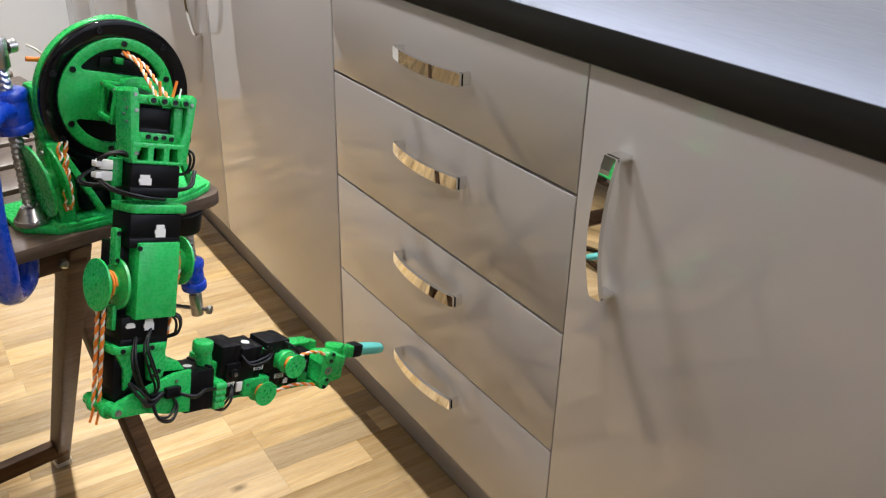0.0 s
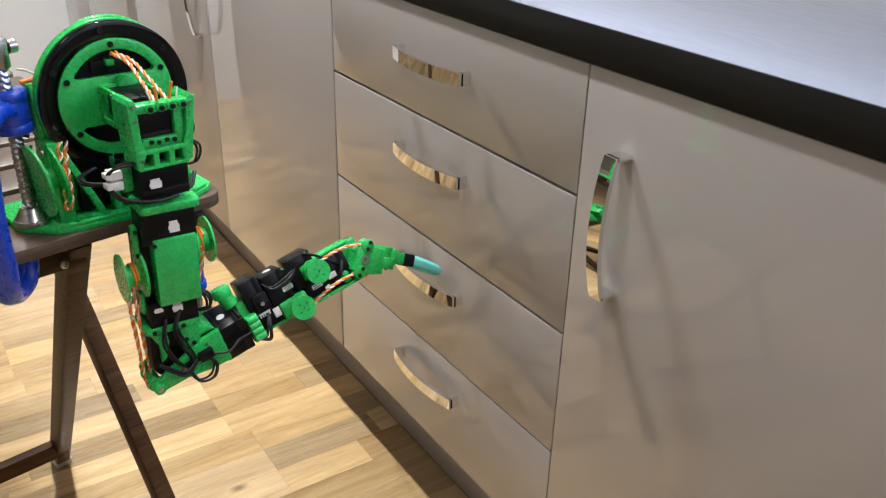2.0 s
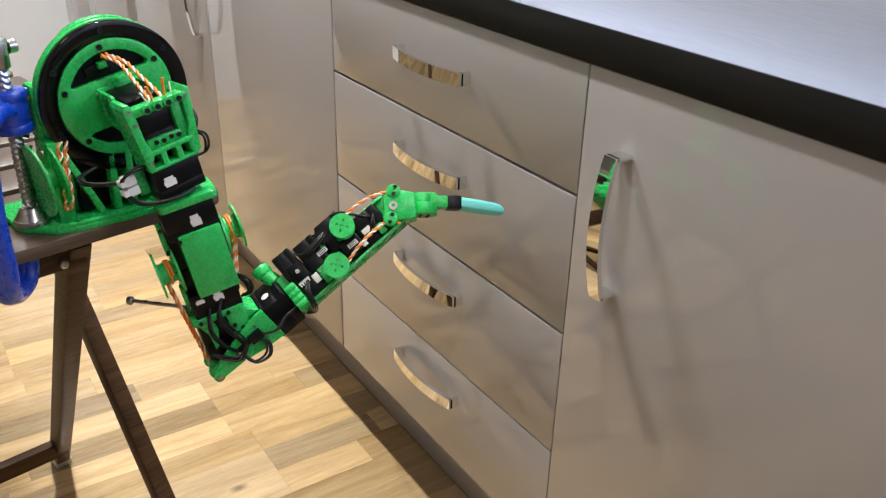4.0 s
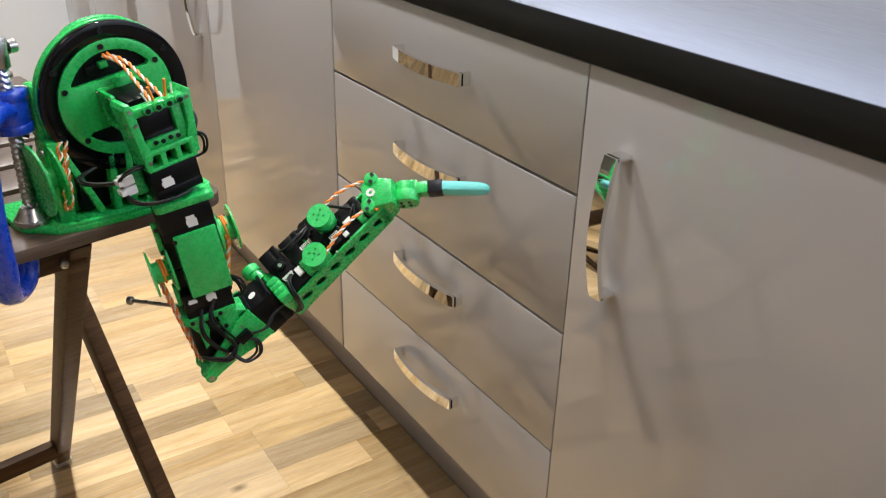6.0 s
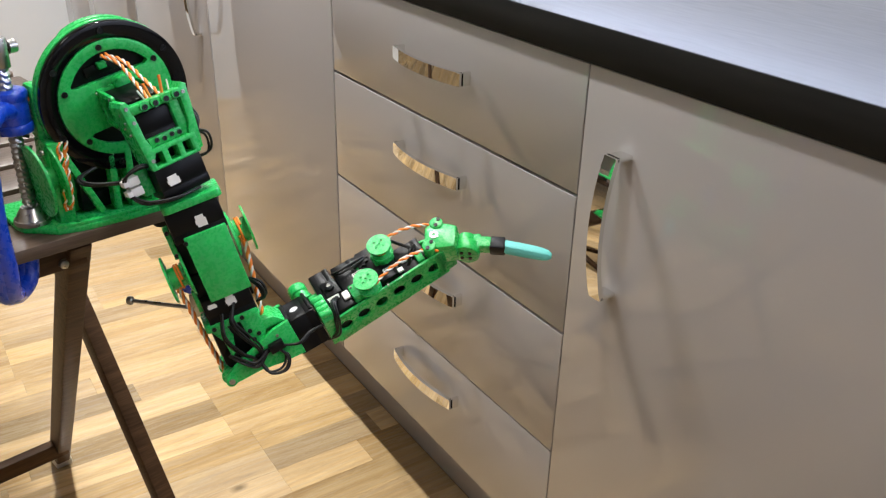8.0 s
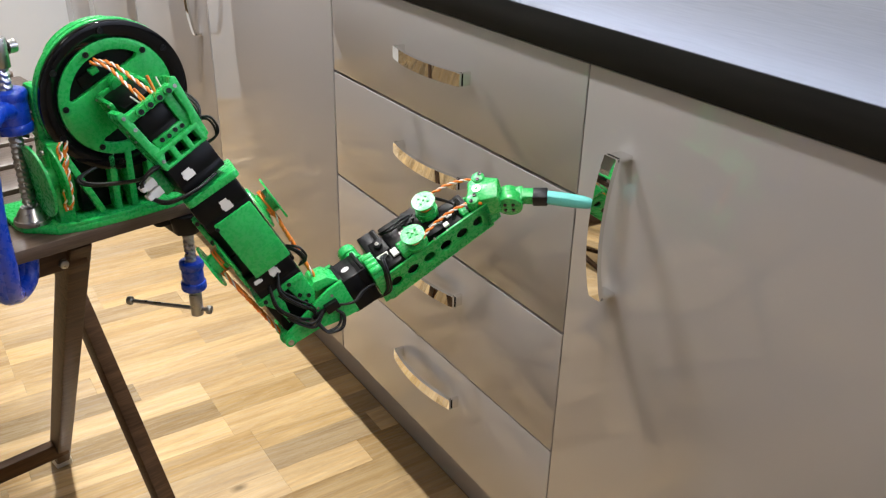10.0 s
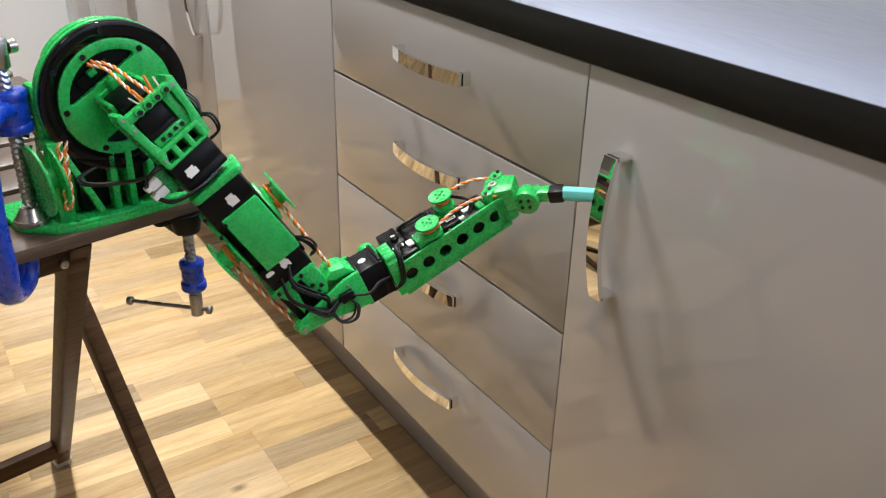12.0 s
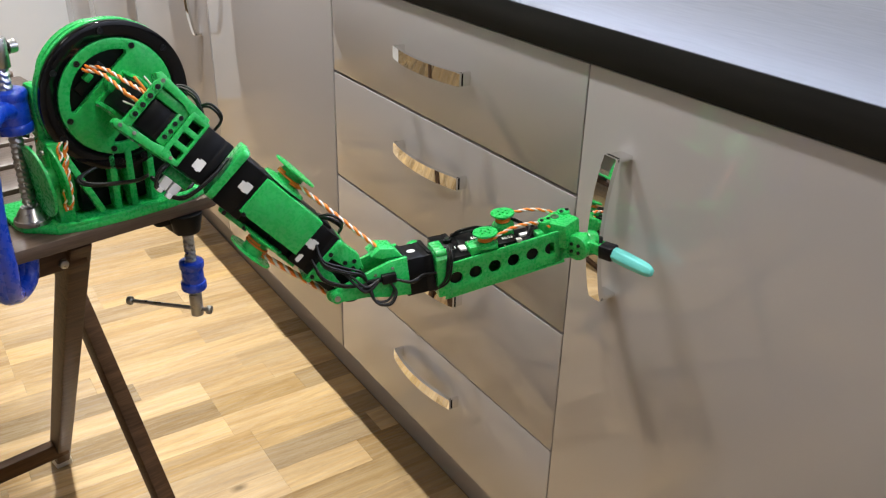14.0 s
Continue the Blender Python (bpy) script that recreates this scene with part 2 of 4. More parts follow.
def front_panel(name, x0, x1, z0, z1, parent, label=""):
    return part(name, box(B(), x0, x1, 0.0, FRONT_T, z0, z1, 0.0014, seg=3), GLOSS, parent, label, angle=18)


def bow_handle(parent, x, z, length, upright=False, out=0.0145):
    """A bowed chrome strip on two feet."""
    bm = B()
    n, half, wide, thick = 18, length / 2, 0.0088, 0.0028
    rows = []
    for i in range(n + 1):
        s = -1 + 2 * i / n
        y = -out - 0.0112 * (1 - s * s)
        rows.append([(s * half, y - thick, -wide), (s * half, y - thick, wide), (s * half, y + thick, wide), (s * half, y + thick, -wide)])
    vs = [[bm.verts.new(p) for p in r] for r in rows]
    for a, b in zip(vs, vs[1:]):
        for k in range(4):
            bm.faces.new((a[k], a[(k + 1) % 4], b[(k + 1) % 4], b[k]))
    bm.faces.new(vs[0][::-1])
    bm.faces.new(vs[-1])
    long = [e for e in bm.edges if abs(e.verts[0].co.x - e.verts[1].co.x) > 1e-4]
    bmesh.ops.bevel(bm, geom=long, offset=0.0009, segments=2, profile=0.5, affect="EDGES")
    for s in (-1, 1):
        box(bm, s * half - (0.0045 if s > 0 else 0.0), s * half + (0.0045 if s < 0 else 0.0), -out - 0.0005, 0.0, -wide, wide, 0.0007)
    bmesh.ops.recalc_face_normals(bm, faces=bm.faces[:])
    m = Matrix.Translation((x, 0, z)) @ (pose(0, 0, 0, 0, 90, 0) if upright else Matrix())
    bmesh.ops.transform(bm, matrix=m, verts=bm.verts)
    return part("handle", bm, CHROME, parent, "bowed polished chrome handle", angle=20)


def cabinet(name, x0, x1, label):
    ob = thing(name, Matrix(), label, "cabinet", "fitted kitchen base cabinets")
    part("body", box(B(), x0 + 0.001, x1 - 0.001, 0.022, 0.58, 0.152, 0.8375), CARCASS, ob, smooth=False)
    return ob


drawers = cabinet("drawer_cabinet", 0.0, 0.5962, "taupe gloss cabinet with four handled drawers under the worktop")
seams = (BASE_Z, 0.3305, 0.5110, 0.6915, 0.8412)
for i, hz in enumerate((0.276, 0.454, 0.633, 0.7725)):
    f = front_panel("drawer_front", 0.0022, 0.5952, seams[i] + (0.0 if i == 0 else 0.0007 if i == 1 else 0.0016), seams[i + 1] - (0.0007 if i == 0 else 0.0016), drawers)
    bow_handle(f, 0.3035, hz, 0.1645)

appliance = cabinet("appliance_cabinet", -0.6, 0.0, "taupe gloss cabinet with one plain full-height front")
front_panel("door", -0.5978, -0.0025, BASE_Z, TOP_Z, appliance)
right_unit = cabinet("door_cabinet", 0.5962, 1.1962, "taupe gloss cabinet with one door and an upright handle")
bow_handle(front_panel("door", 0.5970, 1.1942, BASE_Z, TOP_Z, right_unit), 0.6632, 0.6825, 0.1630, True, 0.0203)
for x0, hx in ((-1.2, -0.66), (-1.8, -1.26)):
    unit = cabinet("door_cabinet", x0, x0 + 0.6, "taupe gloss cabinet with one door and an upright handle")
    bow_handle(front_panel("door", x0 + 0.0022, x0 + 0.5978, BASE_Z, TOP_Z, unit), hx, 0.698, 0.163, True)
filler = cabinet("corner_cabinet", -2.2, -1.8, "narrow taupe gloss cabinet at the end wall")
front_panel("door", -2.198, -1.8022, BASE_Z, TOP_Z, filler)
far_unit = cabinet("door_cabinet", 1.1962, 1.7962, "taupe gloss cabinet with one plain door")
front_panel("door", 1.1982, 1.7942, BASE_Z, TOP_Z, far_unit)

plinth = part("plinth", box(B(), -2.2, 1.7962, 0.074, 0.090, 0.0, 0.150, 0.001), PLINTH)
tagged(plinth, "taupe plinth board recessed under the cabinets", "plinth", kind="structure")
worktop = thing("worktop", Matrix(), "dark charcoal worktop with a finely streaked surface", "worktop")
part("surface", box(B(), -2.2, 3.2, 0.0, 0.62, 0.8414, 0.8804, 0.0010, seg=2), WORKTOP, worktop)
part("edge_band", box(B(), -2.2, 3.2, -0.0022, -0.0002, 0.8412, 0.8802, 0.0006, seg=2), EDGE, worktop, "charcoal edge band with fine grain")

# ---- folding table ----
TABLE_Z, TABLE_TURN = 0.710, 10.5
TABLE = pose(0, 0, 0, 0, 0, TABLE_TURN)
table = thing("folding_table", TABLE, "brown-stained slatted wooden folding table with crossed legs", "table")
END_V, EDGE_U = -0.415, 0.364
for i in range(9):
    u1 = EDGE_U - i * 0.073
    bm = B()
    plate(bm, rounded(u1 - 0.060, u1, -1.02, END_V, 0.020 if i in (0, 8) else 0.004), [], 0.013, Matrix.Translation((0, 0, TABLE_Z - 0.013)))
    part("slat", bm, SLAT, table)


def beam(bm, p, q, w, h, b=0.003):
    """A squared bar from p to q, w wide sideways and h deep."""
    p, q = Vector(p), Vector(q)
    z = (q - p).normalized()
    x = Vector((0, 1, 0)) if abs(z.y) < 0.8 else Vector((1, 0, 0))
    x = (x - z * x.dot(z)).normalized()
    m = Matrix((x, z.cross(x), z)).transposed().to_4x4()
    return box(bm, -w / 2, w / 2, -h / 2, h / 2, -(q - p).length / 2, (q - p).length / 2, b, Matrix.Translation((p + q) / 2) @ m)


def uv(x, y, z):
    return TABLE.inverted() @ Vector((x, y, z))


LEG_A = (uv(-0.147, -0.505, 0.012), uv(0.390, -0.487, 0.678))
LEG_B = (uv(0.338, -0.387, 0.0), uv(-0.202, -0.488, 0.680))
for shift in (0.0, -0.50):
    for a, b in (LEG_A, LEG_B):
        off = Vector((0, shift, 0))
        part("leg", beam(B(), a + off, b + off, 0.024, 0.034), STAINED, table)
part("foot_cap", box(B(), -0.02, 0.02, -0.014, 0.014, 0, 0.014, 0.002, Matrix.Translation((LEG_A[0].x, LEG_A[0].y, 0))), CREAM, table, "pale plastic foot cap")
part("rail", beam(B(), LEG_A[1] + Vector((-0.012, 0.01, -0.020)), LEG_A[1] + Vector((-0.012, -0.52, -0.020)), 0.022, 0.034), STAINED, table)
part("rail", beam(B(), (-0.285, -0.47, 0.66), (-0.285, -1.00, 0.66), 0.022, 0.034), STAINED, table)
part("stretcher", beam(B(), LEG_A[0] + Vector((0.055, 0, 0.060)), LEG_A[0] + Vector((0.055, -0.50, 0.060)), 0.020, 0.030), STAINED, table)
low = LEG_B[0].lerp(LEG_B[1], 0.17)
part("stretcher", beam(B(), low, low + Vector((0, -0.50, 0)), 0.020, 0.030), STAINED, table)
mid = LEG_A[0].lerp(LEG_A[1], 0.60)
part("bolt", rod(B(), mid + Vector((0.014, -0.006, 0.0115)), mid + Vector((0.0185, -0.006, 0.0155)), 0.0045, b=0.001), STEEL, table, "bright steel bolt head")
for v in (-0.445, -0.96):
    part("batten", beam(B(), (-0.25, v, 0.688), (0.32, v, 0.688), 0.03, 0.018), STAINED, table)
for v in (-0.567,):
    part("bolt", rod(B(), (0.296, v, 0.652), (0.3025, v, 0.652), 0.0045, b=0.001), STEEL, table, "bright steel bolt head")


# ---- clamps ----
def screw_thread(bm, x, y, z0, z1, r, pitch=0.0055, seg=16):
    """A coarse threaded spindle, turned as one piece."""
    n = int((z1 - z0) / pitch)
    profile = [(r * (0.80 if k % 2 == 0 else 1.0), z0 + k * pitch / 2) for k in range(2 * n + 1)]
    rows = [[bm.verts.new((x + q * math.cos(2 * math.pi * i / seg), y + q * math.sin(2 * math.pi * i / seg), z + pitch * 0.5 * i / seg)) for i in range(seg)] for q, z in profile]
    for a, b in zip(rows, rows[1:]):
        for i in range(seg):
            bm.faces.new((a[i], a[(i + 1) % seg], b[(i + 1) % seg], b[i]))
    bm.faces.new(rows[0][::-1])
    bm.faces.new(rows[-1])
    return bm


S1 = Vector((0.426, -0.525, 0.0))
clamp = thing("g_clamp", Matrix.Translation((S1.x, S1.y, TABLE_Z)) @ pose(0, 0, 0, 0, 0, TABLE_TURN), "blue painted steel clamp holding the green base to the table edge", "clamp", "clamps on the table")
part("spindle", screw_thread(B(), 0, 0, 0.022, 0.158, 0.0066), STEEL, clamp, "threaded bright steel spindle")
bm = rod(B(), (0, 0, 0.006), (0, 0, 0.011), 0.0165, b=0.001)
rod(bm, (0, 0, 0.011), (0, 0, 0.022), 0.0155, 0.0085)
part("pad", bm, STEEL, clamp, "round swivelling steel pad")
bm = rod(B(), (0, 0, 0.152), (0, 0, 0.178), 0.0085, b=0.001)
part("spindle_head", bm, STEEL, clamp)
bm = rod(B(), (0.012, -0.04, 0.168), (-0.004, 0.012, 0.168), 0.0028)
rod(bm, (-0.003, 0.009, 0.168), (-0.005, 0.016, 0.168), 0.006)
part("tommy_bar", bm, STEEL, clamp, "sliding steel bar")
bm = rod(B(), (0, 0, 0.094), (0, 0, 0.104), 0.0175, b=0.003)
rod(bm, (0, 0, 0.102), (0, 0, 0.125), 0.0160, b=0.001)
rod(bm, (0, 0, 0.123), (0, 0, 0.133), 0.0170, b=0.003)
spine = smooth_line([(-0.002, 0.002, 0.113), (0.020, -0.022, 0.120), (0.045, -0.041, 0.104), (0.0545, -0.0495, 0.050), (0.0545, -0.0495, -0.006), (0.046, -0.048, -0.032), (0.028, -0.038, -0.045), (0.012, -0.022, -0.040), (0.005, -0.015, -0.0135)], 7)
for off in (-0.006, 0.0, 0.006):
    sweep(bm, [p + Vector((0.6 * off, 0.6 * off, 0)) for p in spine], 0.0098 if off == 0 else 0.0084, 14)
part("frame", bm, BLUE, clamp, "blue painted cast frame")

S2 = Vector((0.431, -0.385, 0.0))
clamp = thing("g_clamp", Matrix.Translation((S2.x, S2.y, TABLE_Z)) @ pose(0, 0, 0, 0, 0, TABLE_TURN), "blue clamp turned upside down under the table edge", "clamp", "clamps on the table")
part("spindle", screw_thread(B(), 0, 0, -0.118, -0.034, 0.0062), STEEL, clamp, "threaded dark steel spindle")
bm = rod(B(), (0, 0, -0.104), (0, 0, -0.094), 0.0135, b=0.002)
rod(bm, (0, 0, -0.095), (0, 0, -0.078), 0.0115, b=0.001)
rod(bm, (0, 0, -0.079), (0, 0, -0.070), 0.0130, b=0.002)
part("nut", bm, BLUE, clamp, "blue painted spindle nut")
part("spindle_end", rod(B(), (0, 0, -0.136), (0, 0, -0.110), 0.0068, b=0.001), STEEL, clamp)
bm = rod(B(), (0.010, 0.0075, -0.129), (-0.062, -0.045, -0.129), 0.0022)
for p, q in (((0.009, 0.0068, -0.129), (0.0135, 0.010, -0.129)), ((-0.061, -0.0443, -0.129), (-0.0655, -0.0475, -0.129))):
    rod(bm, p, q, 0.0048, b=0.001)
part("tommy_bar", bm, STEEL, clamp, "sliding steel bar")
bm = rod(B(), (0, 0, -0.036), (0, 0, -0.0135), 0.0135, 0.0175, b=0.002)
box(bm, -0.06, 0.004, -0.012, 0.012, -0.040, -0.0135, 0.005)
part("jaw", bm, BLACK, clamp, "dark rubber-covered jaw")
pad = part("rubber_pad", box(B(), -0.02, 0.008, -0.022, 0.022, -0.018, 0.0, 0.006, Matrix.Translation((0.335, -0.462, TABLE_Z - 0.0131))), BLACK)
tagged(pad, "black rubber block under the table edge", "block")
pad.matrix_basis = TABLE


# ---- robot arm ----
# Root at the table under the shoulder axis; x points out of the disc, y towards the cabinets, z up.
HUB = 0.115
ROBOT = Matrix.Translation((0.433, -0.434, TABLE_Z)) @ pose(0, 0, 0, 0, 0, 9.465)
robot = thing("robot_arm", ROBOT, "green printed robot arm with black servos, clamped to the table", "robot arm")
TO_YZ = Matrix(((0, 0, 1, 0), (1, 0, 0, 0), (0, 1, 0, 0), (0, 0, 0, 1)))      # plate x, y -> y, z; thickness along x
TO_XZ = Matrix(((1, 0, 0, 0), (0, 0, 1, 0), (0, 1, 0, 0), (0, 0, 0, 1)))      # plate x, y -> x, z; thickness along y


def at_x(x):
    return Matrix.Translation((x, 0, 0)) @ TO_YZ


def at_y(y):
    return Matrix.Translation((0, y, 0)) @ TO_XZ


def servo(parent, x0, x1, y0, y1, z0, z1):
    """A black servo case: a body with raised end caps and a parting groove."""
    zz = z1 - z0
    bm = box(B(), x0 + 0.0005, x1 - 0.0005, y0 + 0.0005, y1 - 0.0005, z0 + 0.0004, z1 - 0.0004, 0.0008)
    box(bm, x0, x1, y0, y1, z0, z0 + zz * 0.30, 0.0016)
    box(bm, x0, x1, y0, y1, z0 + zz * 0.32, z1, 0.0020)
    return part("servo", bm, BLACK, parent, "black plastic servo case")


SCREW_MESH = {}


def screws(parent, places, axis, r=0.0022, mat=None):
    """Screws with a domed head and a socket, alike ones on one mesh."""
    key = (r, (mat or SCREW).name)
    turn = Vector(axis).to_track_quat("Z", "Y")
    for p in places:
        if key not in SCREW_MESH:
            bm = B()
            plate(bm, circle(r, n=14), [circle(r * 0.42, n=6)], 0.0012)
            rod(bm, (0, 0, -0.001), (0, 0, 0.0004), r * 0.95, r * 0.95, 12)
            ob = part("screw", bm, mat or SCREW, parent)
            SCREW_MESH[key] = ob.data
        else:
            ob = new("screw", SCREW_MESH[key])
            ob.parent = parent
        ob.rotation_mode = "QUATERNION"
        ob.location, ob.rotation_quaternion = p, turn


def connector(parent, x, y, z, w=0.0052, h=0.0044, axis="x"):
    """A white plug with its notch."""
    notch = [(y - w, z - h), (y + w, z - h), (y + w, z + h * 0.35), (y + w * 0.7, z + h * 0.35), (y + w * 0.7, z + h), (y - w, z + h), (y - w, z + h * 0.2), (y - w * 1.2, z + h * 0.2), (y - w * 1.2, z - h * 0.5), (y - w, z - h * 0.5)]
    bm = plate(B(), notch, [], 0.0026, at_x(x - 0.0016))
    return part("connector", bm, WHITE_PLASTIC, parent, "white plug")


def lead(parent, pts, r=0.0013, n=1, gap=0.0024, mat=None, name="cable"):
    for k in range(n):
        off = Vector(((k % 2) * gap, (k - (n - 1) / 2) * gap, (k % 3) * gap * 0.6))
        line = smooth_line([Vector(p) + off * (0.3 + 0.7 * math.sin(math.pi * i / (len(pts) - 1))) for i, p in enumerate(pts)], 7)
        part(name, sweep(B(), line, r, 7), mat or CABLE, parent, "thin black servo cable", angle=70)


def pulley(parent, m, r, wide, hub, hub_r, holes=True, back=None):
    """A spool about z: two flanges, the outer one drilled, and a drum between them."""
    pts = [circle(0.0016, 0, 0, 10)] + ([circle(0.0014, 0.42 * r * math.cos(a), 0.42 * r * math.sin(a), 10) for a in (0.6, 2.2, 3.75, 5.3)] if holes else [])
    bm = B()
    plate(bm, circle(r, n=40), pts, 0.0018, m @ Matrix.Translation((0, 0, wide)))
    rod(bm, m @ Vector((0, 0, -0.0008)), m @ Vector((0, 0, 0.0014)), back or r * 1.0, (back or r) * 0.96, 40)
    rod(bm, m @ Vector((0, 0, 0.0012)), m @ Vector((0, 0, 0.0030)), (back or r) * 0.9, hub_r * 1.25, 40)
    rod(bm, m @ Vector((0, 0, 0.002)), m @ Vector((0, 0, wide + 0.0005)), hub_r, hub_r, 24)
    ob = part("pulley", bm, GREEN, parent, "green drilled cable pulley")
    wind = B()
    coil = [m @ Vector(((hub_r + 0.001) * math.cos(2 * math.pi * i / 16), (hub_r + 0.001) * math.sin(2 * math.pi * i / 16), wide * (0.34 + 0.30 * i / 30))) for i in range(31)]
    sweep(wind, coil, 0.0012, 6)
    part("cable_winding", wind, ORANGE if wide > 0.006 else CREAM, parent, "orange cable wound on the pulley", angle=70)
    return ob


def twisted(parent, pts, r=0.00095, pitch=0.012, wind=0.0009, fat=1.40):
    """A cable of two strands, an orange and a white one, wound round one another."""
    line = smooth_line(pts, 14)
    part("orange_strand", sweep(B(), helix(line, wind, pitch, 0.0), r * fat, 7), ORANGE, parent, "orange cable strand", angle=70)
    part("white_strand", sweep(B(), helix(line, wind, pitch, math.pi), r, 7), CREAM, parent, "white cable strand", angle=70)


def link(name, label=""):
    ob = new(name)
    ob.empty_display_size = 0.01
    ob.parent = robot
    if label:
        tagged(ob, label=label)
    return ob


# base: flange, tower, housing and the fixed bearing ring
base = part("base", plate(B(), [(0.010, -0.078), (0.017, -0.050), (0.019, -0.010), (0.018, 0.030), (0.013, 0.058), (0.004, 0.078), (-0.006, 0.086), (-0.080, 0.086), (-0.080, -0.104), (-0.026, -0.104), (-0.014, -0.101), (-0.004, -0.090)], [], 0.006), GREEN, robot, "green printed base plate")
front = [(0.010, -0.078), (0.016, -0.050), (0.018, -0.010), (0.017, 0.030), (0.012, 0.056), (0.003, 0.077)]
front = [(p.x, p.y) for p in smooth_line([(x, y, 0) for x, y in front], 4)]
part("rim", plate(B(), front + [(x - 0.006, y) for x, y in front[::-1]], [], 0.0040, Matrix.Translation((0, 0, 0.0055))), GREEN, base)
for y, x, top in ((-0.015, 0.001, 0.062), (0.001, 0.002, 0.064), (0.022, 0.001, 0.064)):
    part("fin", box(B(), x - 0.020, x, y - 0.0035, y + 0.0035, 0.004, top, 0.0012), GREEN, base)
part("strut", beam(B(), (0.002, -0.058, 0.070), (0.008, -0.034, 0.012), 0.006, 0.008, 0.001), GREEN, base)
part("strut", beam(B(), (-0.002, 0.048, 0.070), (0.004, 0.060, 0.012), 0.006, 0.008, 0.001), GREEN, base)
part("tower", box(B(), -0.075, -0.020, -0.058, 0.056, 0.004, 0.090, 0.004), GREEN, base)
part("side_block", box(B(), -0.034, -0.014, -0.0715, -0.050, 0.084, 0.134, 0.003), GREEN, base)
part("spool_mount", box(B(), -0.030, 0.002, -0.072, -0.056, 0.004, 0.085, 0.003), GREEN, base)
housing = B()
rod(housing, (-0.018, 0, HUB), (-0.0072, 0, HUB), 0.0705, 0.0705, 64, 0.001)
rod(housing, (-0.045, 0, HUB), (-0.0175, 0, HUB), 0.050, 0.056, 48)
part("housing", housing, GREEN, base, "round green bearing housing")
ring = B()
plate(ring, circle(0.0698, n=72), [circle(0.0550, n=60)], 0.008, Matrix.Translation((0, 0, HUB)) @ at_x(-0.007))
bmesh.ops.bevel(ring, geom=[e for e in ring.edges if len(e.link_faces) == 2 and e.calc_face_angle(0) > 1.0], offset=0.0008, segments=2, profile=0.5, affect="EDGES")
part("bearing_ring", ring, GLOSS_BLACK, base, "glossy black bearing ring")
screws(base, [(0.0012, 0.0625 * math.cos(radians(a)), HUB + 0.0625 * math.sin(radians(a))) for a in (97, 150, 38, 207, -20, 265, -75)], (1, 0, 0), 0.0030)
servo(base, -0.022, -0.009, -0.046, -0.018, 0.008, 0.064)
servo(base, -0.022, -0.011, 0.004, 0.046, 0.008, 0.064)
drum = Matrix.Translation((-0.006, -0.066, 0.052)) @ pose(0, 0, 0, 96, 0, 4)
bm = B()
for z, r in ((0.0, 0.030), (0.015, 0.033)):
    plate(bm, [(x * 0.92, y * 1.05) for x, y in circle(r, n=40)], [], 0.0028, drum @ Matrix.Translation((0, 0, z)))
rod(bm, drum @ Vector((0, 0, 0.001)), drum @ Vector((0, 0, 0.016)), 0.012)
part("spool", bm, GREEN, base, "green cable spool beside the base")
bm = B()
for k, (y, sway) in enumerate(((-0.073, 0.0), (-0.076, 0.004), (-0.079, -0.002))):
    line = smooth_line([(-0.004, y + 0.023, 0.096), (0.002, y + 0.018 + sway * 0.5, 0.078), (0.008, y + 0.014, 0.058), (0.010, y + 0.013, 0.038), (0.006, y + 0.012, 0.020)], 14)
    sweep(bm, helix(line, 0.0009, 0.013, k), 0.0013, 7)
part("orange_cable", bm, ORANGE, base, "orange cables running down to the spool", angle=70)
bm = B()
for k, y in enumerate((-0.0735, -0.0785)):
    line = smooth_line([(-0.003, y + 0.023, 0.096), (0.0035, y + 0.018, 0.078), (0.0095, y + 0.014, 0.058), (0.0115, y + 0.013, 0.038), (0.007, y + 0.012, 0.022)], 14)
    sweep(bm, helix(line, 0.0014, 0.013, 2 + k), 0.0008, 7)
part("white_cable", bm, CREAM, base, "white strands beside the orange cables", angle=70)
lead(base, [(-0.045, -0.070, 0.080), (-0.060, -0.110, 0.094), (-0.10, -0.15, 0.080), (-0.16, -0.20, 0.045), (-0.20, -0.28, 0.004)], 0.0022)
lead(base, [(-0.04, -0.072, 0.072), (-0.030, -0.082, 0.060), (-0.012, -0.076, 0.052), (0.004, -0.060, 0.046)], 0.0016)
lead(base, [(-0.002, -0.030, 0.052), (0.012, -0.052, 0.050), (0.024, -0.045, 0.046), (0.034, -0.010, 0.044), (0.042, 0.000, 0.050)], 0.0017, 2)
lead(base, [(-0.002, 0.020, 0.030), (0.016, 0.030, 0.020), (0.022, 0.048, 0.018), (0.010, 0.062, 0.028)], 0.0018, 2)
screws(base, [(-0.004, -0.0745, 0.076), (-0.012, -0.0745, 0.070)], (0, -1, 0), 0.0026, STEEL)

# turntable disc with the shoulder servo's bracket; its origin is the centre of the disc
disc = link("turntable")


def segment(r, flat, sign=1, n=14, soft=0.005):
    """A slot cut off a circle by a straight edge, its corners rounded."""
    half = math.acos(flat / r) * 0.84
    arc = [(r * math.cos(math.pi / 2 + half * (1 - 2 * i / n)), r * math.sin(math.pi / 2 + half * (1 - 2 * i / n))) for i in range(n + 1)]
    x1, y1 = -arc[0][0], arc[0][1]
    pts = arc + [(x1 + soft * 0.45, y1 - soft * 0.55), (x1 + soft * 0.5, flat + soft * 0.45), (x1, flat), (-x1, flat), (-x1 - soft * 0.5, flat + soft * 0.45), (-x1 - soft * 0.45, y1 - soft * 0.55)]
    return [(x, sign * y) for x, y in pts]


